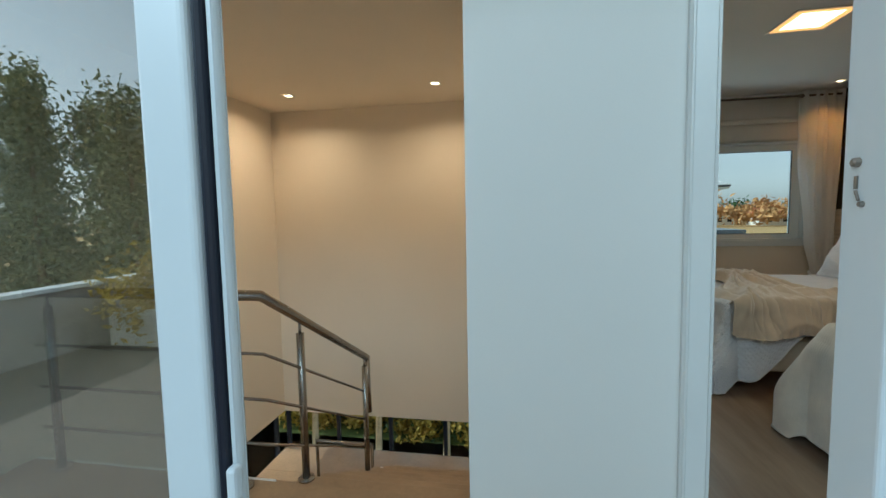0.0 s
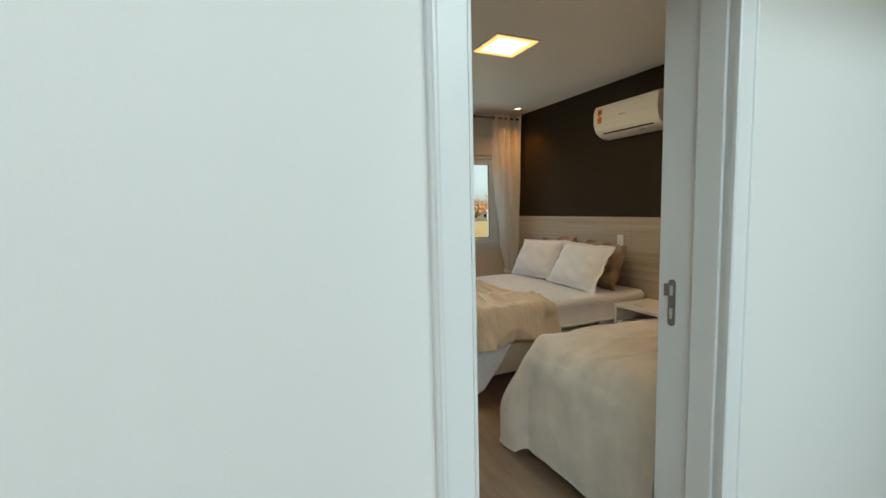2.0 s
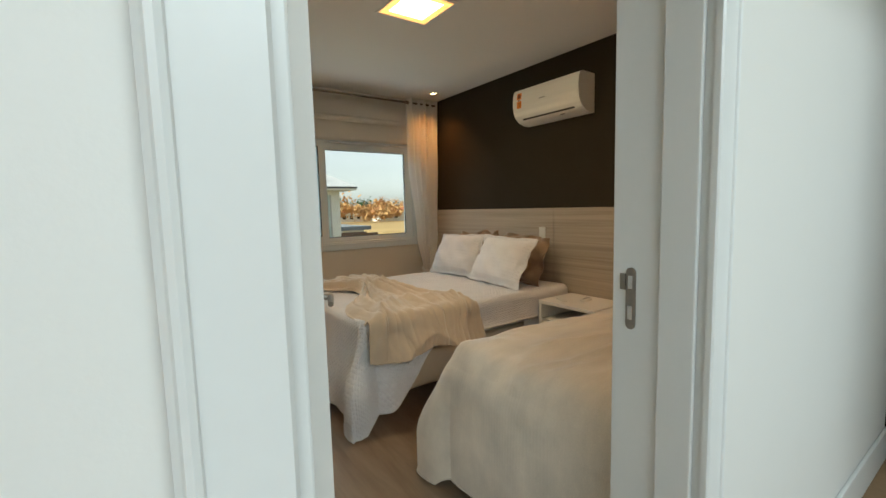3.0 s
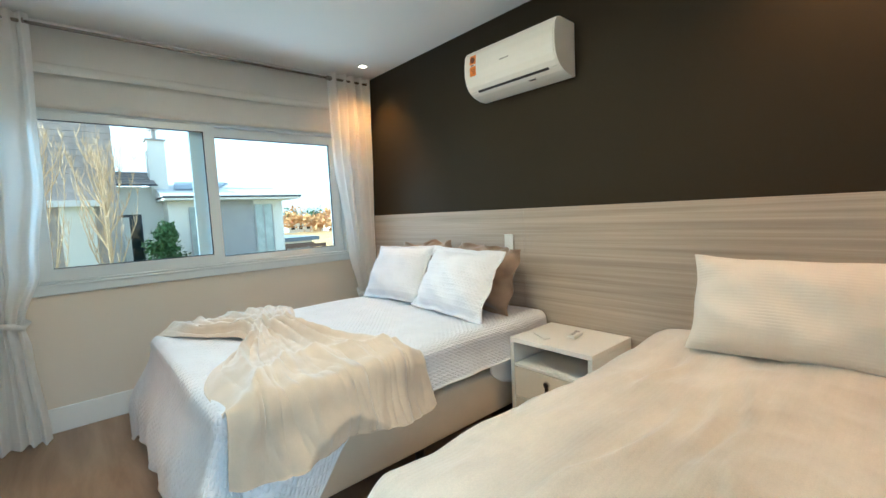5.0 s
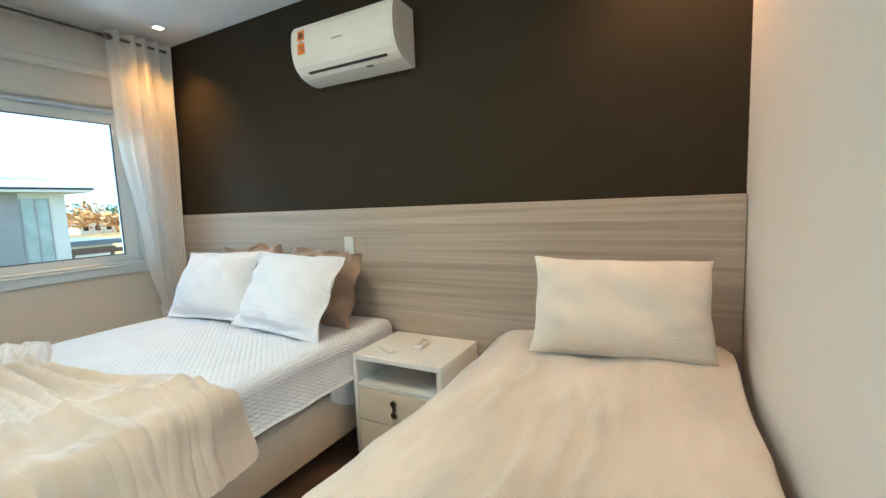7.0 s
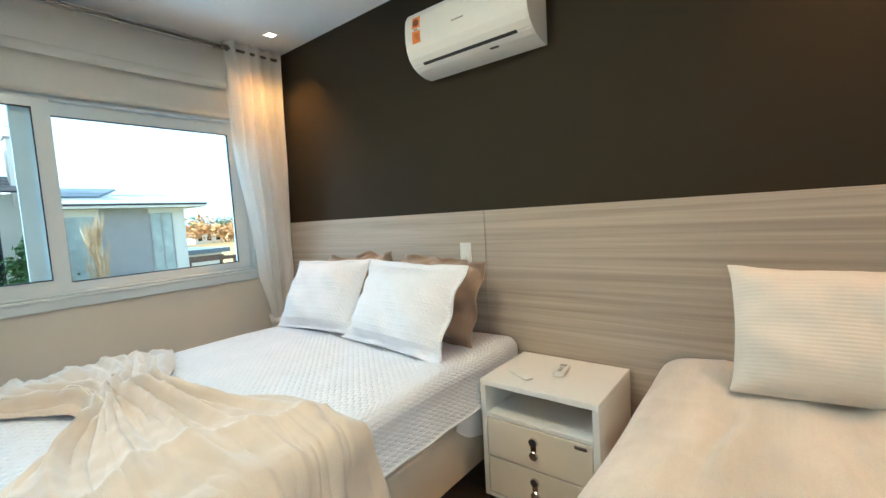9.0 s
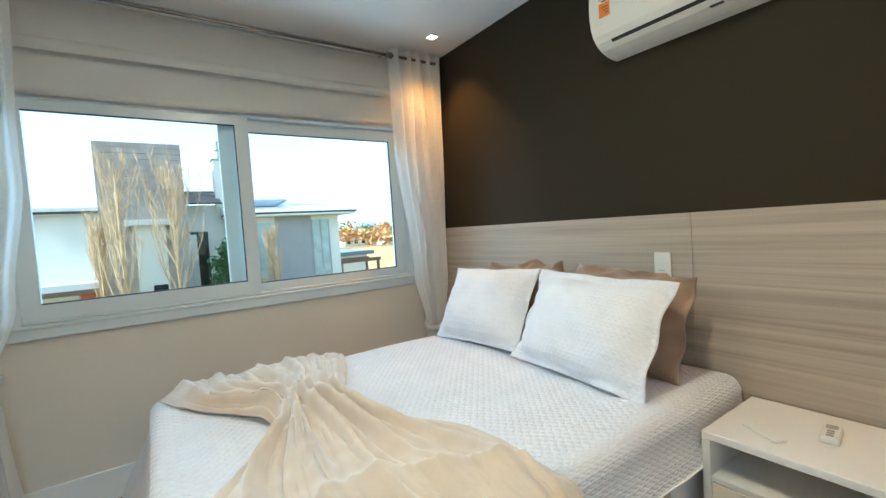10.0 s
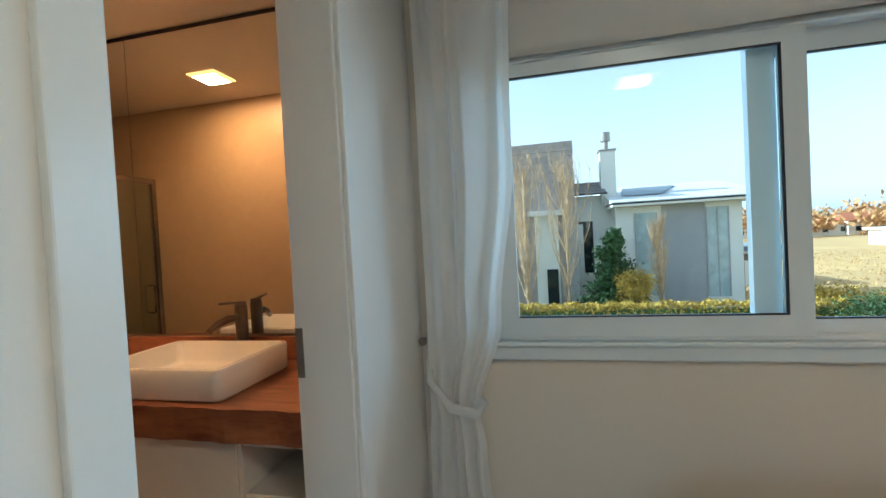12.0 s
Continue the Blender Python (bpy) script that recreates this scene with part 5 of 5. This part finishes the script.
# ---- outdoors ----
def leaf_cloud(name, points, size, mat, parent=None, seed=1, kind="", label=""):
    """Many small folded leaves at the points given by a generator."""
    rnd = random.Random(seed)
    vs, fs = [], []
    for p in points:
        a = Vector((rnd.gauss(0, 1), rnd.gauss(0, 1), rnd.gauss(0, 1))).normalized()
        b = a.orthogonal().normalized()
        b = (b * math.cos(rnd.uniform(0, 6.3)) + a.cross(b) * math.sin(rnd.uniform(0, 6.3))).normalized()
        c = a.cross(b)
        s = size * rnd.uniform(0.6, 1.4)
        i = len(vs)
        p = Vector(p)
        vs += [p - b * s, p + c * s * 0.45 + a * s * 0.12, p + b * s, p - c * s * 0.45 + a * s * 0.12]
        fs.append((i, i + 1, i + 2, i + 3))
    me = bpy.data.meshes.new(name)
    me.from_pydata([tuple(v) for v in vs], [], fs)
    me.materials.append(M[mat])
    ob = new(name, me)
    if parent:
        ob.parent = parent
        ob.matrix_parent_inverse = Matrix.Translation(-parent.location)
    return tagged(ob, label, kind=kind) if (label or kind) else ob


def crown_points(cx, cy, cz, rx, ry, rz, n, seed, clumps=26, tight=0.28):
    """Points in uneven clumps inside an ellipsoid, with gaps between."""
    rnd = random.Random(seed)
    cs = []
    for _ in range(clumps):
        v = Vector((rnd.gauss(0, 1), rnd.gauss(0, 1), rnd.gauss(0, 1))).normalized() * rnd.uniform(0.35, 0.95)
        cs.append((cx + v.x * rx, cy + v.y * ry, cz + v.z * rz))
    for k in range(n):
        c = cs[k % clumps]
        yield (c[0] + rnd.gauss(0, rx * tight), c[1] + rnd.gauss(0, ry * tight), c[2] + rnd.gauss(0, rz * tight))


def box_points(x0, x1, y0, y1, z0, z1, n, seed, rough=0.06):
    rnd = random.Random(seed)
    for _ in range(n):
        x, y = rnd.uniform(x0, x1), rnd.uniform(y0, y1)
        top = z1 + rough * (math.sin(x * 3.1) + math.sin(x * 7.7 + 1) + rnd.gauss(0, 0.6))
        yield (x, y, top - (top - z0) * rnd.random() ** 1.8)


GZ = -3.1
bm = bmesh.new()
vs = [bm.verts.new(p) for p in ((-2500, -2500, GZ), (2500, -2500, GZ), (2500, 2500, GZ), (-2500, 2500, GZ))]
bm.faces.new(vs)
structure("ground", bm, "grass", "dry golden grassland reaching the horizon")
structure("road", boxes((-60, 60, 14.0, 19.5, GZ + 0.004, GZ + 0.02)), "asphalt", "grey residential road")
structure("lawn", boxes((-14, 16, 6.2, 13.5, GZ + 0.004, GZ + 0.03), (-12, 14, 20.5, 27.0, GZ + 0.004, GZ + 0.05)), "lawn", "green lawn around the houses")

hedge = new("hedge")
hedge.location = (5, 24, GZ)
tagged(hedge, "long clipped yellow-green garden hedge", "hedge")
leaf_cloud("foliage", box_points(-8, 13.5, 23.5, 24.3, GZ, -1.92, 16000, 5, 0.04), 0.07, "leaf_yellow", hedge, 6)
# Plain dark green box filling the hedge behind its loose leaves.
part("dark_green_core", boxes((-8, 13.5, 23.7, 24.1, GZ, -2.2)), "leaf", hedge)

# neighbouring house
hs = thing("neighbour_house", (5, 28, GZ), "two-storey pale stucco house with grey cladding and low roofs", "house")


def hpart(name, rows, mat, parent=None, bev=0.0, label=""):
    return part(name, boxes(*rows, bev=bev), mat, parent or hs, label)


hpart("wall", [(-2.9, 0.1, 29.0, 36.0, GZ, 3.1)], "stucco")
hpart("roof", [(-3.7, 0.3, 28.3, 36.5, 3.10, 3.16)], "gasket")
hpart("roof", [(-3.7, 0.3, 28.3, 36.5, 3.165, 3.33)], "roofwhite")
hpart("wall", [(3.55, 5.6, 29.4, 36.0, GZ, 3.4)], "stucco")
hpart("wall", [(5.6, 7.85, 28.0, 36.0, GZ, 2.55), (9.9, 11.6, 28.0, 36.0, GZ, 2.55)], "stucco")
hpart("wall", [(-1.4, 4.0, 28.9, 29.0, GZ, 1.8)], "stucco")
# stone-clad tower in courses
for k in range(34):
    z0 = GZ + 0.28 * k
    d = 0.012 * (k % 3)
    hpart("stone_course", [(0.05 - d * 0.3, 3.55 + d * 0.3, 28.0 - d, 28.6, z0, min(z0 + 0.268, 6.38))], "stack", None)
hpart("tower_core", [(0.10, 3.5, 28.05, 30.5, GZ, 6.36)], "stack")
hpart("canopy", [(1.0, 2.95, 27.2, 28.0, 2.35, 2.62)], "roofwhite")
w = hpart("entrance_wall", [(1.35, 2.6, 27.88, 27.97, GZ, 2.35)], "stucco")
hpart("entrance_door", [(1.9, 2.5, 27.80, 27.87, GZ, -0.6)], "darkglass")
# grey lap siding
for x0, x1 in ((7.85, 9.9), (2.95, 3.62)):
    for k in range(25):
        z0 = GZ + 0.226 * k
        bm = bmesh.new()
        prism(bm, [(28.0, z0), (27.955, z0), (27.985, z0 + 0.22), (28.0, z0 + 0.22)], lambda u, v, ww: (ww, u, v), x0, x1)
        part("siding_board", bm, "siding", hs)
hpart("wall", [(7.85, 9.9, 28.0, 36.0, GZ, 2.55)], "siding")
# main roof: thin dark edge and pale pitched sheet
hpart("fascia", [(5.3, 12.45, 27.0, 36.4, 2.68, 2.75)], "gasket")
bm = bmesh.new()
prism(bm, [(26.98, 2.755), (36.4, 2.755), (36.4, 2.9), (33.0, 4.1), (26.98, 2.80)], lambda u, v, ww: (ww, u, v), 5.28, 12.47)
part("roof", bm, "roofwhite", hs)
hpart("soffit", [(5.32, 12.4, 27.05, 36.3, 2.56, 2.675)], "stucco")
for k in range(6):
    bm = bmesh.new()
    y = 29.4 + 0.0 * k
    prism(bm, [(28.6 + 0.5 * k, 3.20 + 0.108 * k), (29.06 + 0.5 * k, 3.30 + 0.108 * k), (29.06 + 0.5 * k, 3.33 + 0.108 * k), (28.6 + 0.5 * k, 3.23 + 0.108 * k)], lambda u, v, ww: (ww, u, v), 6.1 + 0.10 * k, 8.2 + 0.25 * k)
    part("solar_panel", bm, "solar", hs)
# tiled upper roof
for k in range(5):
    bm = bmesh.new()
    prism(bm, [(28.7 + 0.4 * k, 3.48 + 0.17 * k), (29.2 + 0.4 * k, 3.60 + 0.17 * k), (29.2 + 0.4 * k, 3.66 + 0.17 * k), (28.7 + 0.4 * k, 3.56 + 0.17 * k)], lambda u, v, ww: (ww, u, v), 3.55, 5.3)
    part("tile_course", bm, "rooftile", hs)
hpart("gutter", [(3.5, 5.35, 28.6, 28.72, 3.40, 3.475)], "gasket")
ch = hpart("chimney", [(5.12, 5.92, 29.2, 30.0, 2.9, 5.85)], "stucco")
hpart("chimney_cap", [(5.05, 5.99, 29.13, 30.07, 5.852, 5.94)], "stack", ch)
bm = bmesh.new()
tube(bm, [(5.5, 29.6, 5.94), (5.5, 29.6, 6.45)], 0.14, 14)
tube(bm, [(5.5, 29.6, 6.45), (5.5, 29.6, 6.95)], 0.27, 16)
part("flue", bm, "nickel", ch)
# windows
def hwin(x0, x1, y, z0, z1, bars=1):
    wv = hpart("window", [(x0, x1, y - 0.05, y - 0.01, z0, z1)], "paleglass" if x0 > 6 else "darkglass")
    for k in range(bars + 1):
        cx = x0 + (x1 - x0) * k / bars if bars else x0
        hpart("mullion", [(cx - 0.03, cx + 0.03, y - 0.07, y - 0.051, z0, z1)], "siding" if x0 > 6 else "gasket", wv)
    hpart("window_sill", [(x0 - 0.06, x1 + 0.06, y - 0.10, y - 0.02, z0 - 0.07, z0 - 0.005)], "stucco", wv)


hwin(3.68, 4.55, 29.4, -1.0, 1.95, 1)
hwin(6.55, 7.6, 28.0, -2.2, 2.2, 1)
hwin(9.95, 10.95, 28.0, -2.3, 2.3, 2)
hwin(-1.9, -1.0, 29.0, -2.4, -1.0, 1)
# low wing with the orange door
hpart("balcony", [(-3.7, 0.05, 27.1, 29.0, -0.40, -0.12)], "roofwhite")
hpart("beam", [(-3.7, 0.05, 27.05, 27.25, -0.62, -0.405)], "pergola")
hpart("orange_door", [(-0.95, 0.0, 28.52, 28.585, GZ, -0.65)], "brickred")
hpart("garden_wall", [(-3.6, -1.0, 28.6, 28.8, GZ, -0.7)], "stucco")

hs.location.x -= 0.35

# low house and pergola further along
lh = thing("far_bungalow", (16, 40, GZ), "low pale bungalow behind the neighbour's house", "house")
part("wall", boxes((11.9, 17.5, 38.0, 44.0, GZ, -0.6)), "stucco", lh)
part("roof", boxes((11.6, 18.0, 37.5, 44.5, -0.598, -0.25)), "solar", lh)
part("window", boxes((13.0, 14.6, 37.93, 37.99, -2.3, -1.0)), "darkglass", lh)
pg = thing("pergola", (17, 32, GZ), "brown timber pergola beside the lawn", "pergola")
for x in (12.4, 15.2):
    for y in (31.0, 33.0):
        part("post", boxes((x - 0.08, x + 0.08, y - 0.08, y + 0.08, GZ, -0.75)), "pergola", pg)
for y in (31.0, 33.0):
    part("beam", boxes((12.2, 15.4, y - 0.07, y + 0.07, -0.745, -0.5)), "pergola", pg)


def bare_poplar(x, y, h, spread, seed):
    rnd = random.Random(seed)
    e = thing("bare_poplar", (x, y, GZ), "tall bare golden poplar with upright twigs", "tree", "bare poplars")
    bm = bmesh.new()
    tube(bm, [(x, y, GZ), (x + 0.03, y, GZ + h * 0.35), (x - 0.02, y, GZ + h * 0.7), (x, y, GZ + h * 0.97)], [0.13, 0.09, 0.05, 0.012], 8)
    part("trunk", bm, "twig", e)
    bm = bmesh.new()
    for k in range(30):
        # straight limbs rising steeply off the trunk
        a = rnd.uniform(0, 6.283)
        f0 = rnd.uniform(0.08, 0.78)
        ln = h * (0.97 - f0) * rnd.uniform(0.45, 0.80)
        lean = min(spread * rnd.uniform(0.25, 1.0), ln * 0.45)
        base = Vector((x, y, GZ + h * f0))
        tip = base + Vector((math.cos(a) * lean, math.sin(a) * lean, ln))
        bow = Vector((math.cos(a), math.sin(a), 0)) * lean * 0.22
        pts = [base.lerp(tip, i / 5) + bow * math.sin(math.pi * i / 5) + Vector((rnd.gauss(0, 0.015), rnd.gauss(0, 0.015), 0)) for i in range(6)]
        tube(bm, pts, [0.030, 0.025, 0.020, 0.015, 0.010, 0.004], 4, False)
        for _ in range(26):
            i = rnd.randrange(0, 5)
            p = pts[i].lerp(pts[i + 1], rnd.random())
            aa = rnd.uniform(0, 6.283)
            tl = rnd.uniform(0.2, 0.75)
            c = p + Vector((math.cos(aa) * tl * 0.24, math.sin(aa) * tl * 0.24, tl * 0.55))
            d = p + Vector((math.cos(aa) * tl * 0.34, math.sin(aa) * tl * 0.34, tl))
            tube(bm, [p, c, d], [0.011, 0.008, 0.003], 3, False)
    part("limbs", bm, "twig", e)
    return e


bare_poplar(0.55, 25.6, 9.3, 0.95, 11)
bare_poplar(2.55, 25.9, 9.4, 1.35, 12)
bare_poplar(6.9, 26.2, 5.3, 0.42, 13)
bare_poplar(-0.3, 26.8, 6.5, 0.5, 14)

sh2 = thing("garden_shrub", (4.7, 26.5, GZ), "dense dark green conifer-like shrub", "shrub")
bm = bmesh.new()
tube(bm, [(4.7, 26.5, GZ), (4.75, 26.5, 0.8)], [0.09, 0.02], 8)
part("trunk", bm, "bark", sh2)
leaf_cloud("crown", (p for i in range(6) for p in crown_points(4.7 + 0.1 * (i % 2), 26.5, -2.6 + 0.68 * i, 1.55 - 0.21 * i, 1.05 - 0.12 * i, 0.55, 1300, 40 + i, 14)), 0.11, "leaf", sh2, 3)
sh3 = thing("yellow_shrub", (5.6, 25.7, GZ), "yellow-green leafy shrub in front of the house", "shrub")
bm = bmesh.new()
tube(bm, [(5.6, 25.7, GZ), (5.6, 25.7, -1.2)], [0.05, 0.02], 6)
part("trunk", bm, "bark", sh3)
leaf_cloud("crown", crown_points(5.6, 25.7, -1.45, 0.75, 0.6, 0.85, 3200, 51, 20), 0.07, "leaf_yellow", sh3, 4)

# far autumn trees and houses on the horizon
leaf_cloud("autumn_woods", (p for i in range(60) for p in crown_points(20 + 4.6 * i - 60 * (i % 4 == 3), 142 + 16 * math.sin(i * 2.1), GZ + 3.0 + 1.2 * math.sin(i * 1.7), 6.5, 4.0, 3.6 + 1.6 * math.sin(i * 2.9), 380, 100 + i, 9, 0.3)), 0.8, "leaf_rust", None, 8, "stuff", "rust-coloured autumn trees along the horizon")
leaf_cloud("green_woods", (p for i in range(26) for p in crown_points(40 + 12 * i, 235 + 20 * math.sin(i * 1.1), GZ + 4.0, 6, 4.0, 5.0 + 1.6 * math.sin(i * 3.3), 260, 300 + i, 9, 0.3)), 1.0, "leaf", None, 9, "stuff", "dark green trees along the horizon")
rnd = random.Random(21)
for k in range(16):
    x, y = 34 + 13 * k + rnd.uniform(-3, 3), 150 + rnd.uniform(-20, 25)
    e = thing("far_house", (x, y, GZ), "small far house with a terracotta roof", "house", "far houses")
    wd, h = rnd.uniform(8, 13), rnd.uniform(2.6, 4.2)
    part("wall", boxes((x - wd / 2, x + wd / 2, y, y + 8, GZ, GZ + h)), "stucco", e)
    bm = bmesh.new()
    prism(bm, [(y - 0.6, GZ + h), (y + 8.6, GZ + h), (y + 4, GZ + h + 2.0)], lambda u, v, ww: (ww, u, v), x - wd / 2 - 0.5, x + wd / 2 + 0.5)
    part("roof", bm, "terracotta", e)
    for q in range(3):
        wx = x - wd / 2 + wd * (q + 0.5) / 3
        part("window", boxes((wx - 0.6, wx + 0.6, y - 0.06, y - 0.01, GZ + 1.0, GZ + 2.2)), "darkglass", e)
leaf_cloud("field_scrub", box_points(11, 60, 32, 70, GZ, GZ + 0.22, 7000, 31, 0.08), 0.10, "leaf_dry", None, 12, "stuff", "dry golden scrub in the field")
for k, (x, y, rx) in enumerate(((14.6, 27.5, 1.4), (18.2, 26.8, 1.9), (21.2, 27.6, 1.7), (24.4, 28.4, 1.9))):
    e = thing("field_bush", (x, y, GZ), "low yellow-green bush in the dry field", "shrub", "field bushes")
    bm = bmesh.new()
    tube(bm, [(x, y, GZ), (x, y, GZ + 0.8)], [0.05, 0.02], 6)
    part("trunk", bm, "bark", e)
    leaf_cloud("crown", crown_points(x, y, GZ + 0.8, rx, 0.8, 0.55, 2200, 900 + k, 16), 0.08, "leaf_yellow", e, 30 + k)
wb = thing("white_hall", (58, 75, GZ), "long low white building beyond the field", "building")
part("wall", boxes((52.5, 78.0, 75.0, 85.0, GZ, -0.75)), "stucco", wb)
part("roof", boxes((52.0, 78.5, 74.5, 85.5, -0.748, -0.35)), "roofwhite", wb)
for k in range(5):
    part("window", boxes((54.5 + 4.6 * k, 56.7 + 4.6 * k, 74.93, 74.99, -2.3, -1.4)), "darkglass", wb)
bu = thing("grey_bush", (13.5, 22.5, GZ), "grey-green dry bush at the edge of the field", "shrub")
bm = bmesh.new()
tube(bm, [(13.5, 22.5, GZ), (13.5, 22.5, -2.0)], [0.05, 0.02], 6)
part("trunk", bm, "bark", bu)
leaf_cloud("crown", crown_points(13.5, 22.5, -2.1, 1.3, 0.9, 0.7, 2600, 77, 18), 0.06, "leaf", bu, 5)

# garden below the stair windows
structure("pavement_garden", boxes((-9.0, 0.6, 4.5, 7.7, GZ - 0.1, GZ + 0.03)), "roofwhite", "pale sunlit paving beside the house")
rnd = random.Random(6)
for k, (x, y) in enumerate(((-2.3, 6.6), (-1.2, 7.0), (-0.35, 6.4), (-3.6, 6.9), (-4.6, 6.0))):
    e = thing("garden_tree", (x, y, GZ), "slim garden tree with a bare lit trunk and dark leaves", "tree", "garden trees")
    bm = bmesh.new()
    tube(bm, [(x, y, GZ), (x + 0.04, y, -1.2), (x, y + 0.05, 1.6)], [0.07, 0.055, 0.03], 8)
    part("trunk", bm, "twig", e)
    leaf_cloud("crown", crown_points(x, y, 1.5, 0.8, 0.6, 0.9, 2500, 400 + k, 16), 0.06, "leaf", e, 50 + k)
bd2 = thing("garden_bushes", (-2.4, 7.2, GZ), "dark green garden bushes with yellow leaves for their sunlit parts", "bushes")
leaf_cloud("dark_leaves", (p for i in range(12) for p in crown_points(-5.6 + 0.52 * i, 8.5 + 0.3 * math.sin(i * 2), -2.5 + 0.25 * math.sin(i), 0.6, 0.5, 1.0, 1500, 500 + i, 12)), 0.06, "leaf", bd2, 15)
# Yellow leaf colour puts the sunlight onto the front of the bushes.
leaf_cloud("sunlit_leaves", (p for i in range(10) for p in crown_points(-5.2 + 0.55 * i, 8.0 + 0.2 * math.sin(i * 3), -2.8, 0.4, 0.3, 0.35, 350, 520 + i, 8)), 0.055, "leaf_yellow", bd2, 16)
# Plain slab in the dark leaf colour, standing behind the leaves.
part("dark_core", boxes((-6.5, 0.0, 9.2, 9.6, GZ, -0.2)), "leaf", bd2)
for k in range(5):
    e = thing("west_bush", (-5.0, 1.6 + 0.8 * k, GZ), "dark green bush beside the house", "shrub", "west bushes")
    bm = bmesh.new()
    tube(bm, [(-5.0, 1.6 + 0.8 * k, GZ), (-5.0, 1.6 + 0.8 * k, -2.5)], [0.05, 0.02], 6)
    part("trunk", bm, "bark", e)
    leaf_cloud("crown", crown_points(-5.0, 1.6 + 0.8 * k, -2.7, 0.6, 0.5, 0.35, 900, 600 + k, 14), 0.06, "leaf", e, 60 + k)

# terrace behind the camera, seen in the door's glass
structure("floor_terrace", boxes((-4.5, 4.0, -3.4, 0.36, -0.30, -0.03)), "terrace", "tan tiled terrace floor with its shade put in the colour")
# Parapet takes the dark stack tone for the shade on its inner side.
structure("parapet", boxes((-4.5, 4.0, -3.55, -3.4, -0.30, 0.62), (-4.65, -4.5, -3.55, 0.36, -0.30, 0.62)), "stack", "terrace parapet toned dark for the shade on it")
structure("parapet_cap", boxes((-4.68, 4.0, -3.58, -3.37, 0.622, 0.66), (-4.68, -4.47, -3.36, 0.36, 0.622, 0.66)), "roofwhite", "white parapet capping")
tr = thing("terrace_planter", (-2.6, -3.0, -0.03), "long terrace planter with flowering shrubs", "planter")
part("trough", boxes((-4.3, 0.6, -3.3, -2.85, -0.03, 0.35), bev=0.01), "stucco", tr)
leaf_cloud("shrubs", (p for i in range(14) for p in crown_points(-4.1 + 0.34 * i, -2.95, 0.52 + 0.14 * math.sin(i * 2), 0.34, 0.28, 0.42, 560, 700 + i, 8)), 0.04, "leaf_yellow", tr, 70)
for k in range(18):
    x, y = -19.0 + 1.15 * k, -10.5 + 0.8 * math.sin(k * 2)
    e = thing("row_tree", (x, y, GZ), "tall dense evergreen tree in a garden row", "tree", "evergreen row")
    hgt = 9.0 - 0.21 * k + 0.5 * math.sin(k * 1.9)
    bm = bmesh.new()
    tube(bm, [(x, y, GZ), (x, y, GZ + hgt * 0.9)], [0.16, 0.04], 8)
    part("trunk", bm, "bark", e)
    leaf_cloud("crown", (p for i in range(7) for p in crown_points(x, y, GZ + 0.9 + (hgt - 1.3) * i / 6, 1.7 - 0.15 * i, 1.3 - 0.10 * i, 0.85, 800, 800 + 10 * k + i, 16)), 0.10, "leaf_sunny", e, 90 + k)
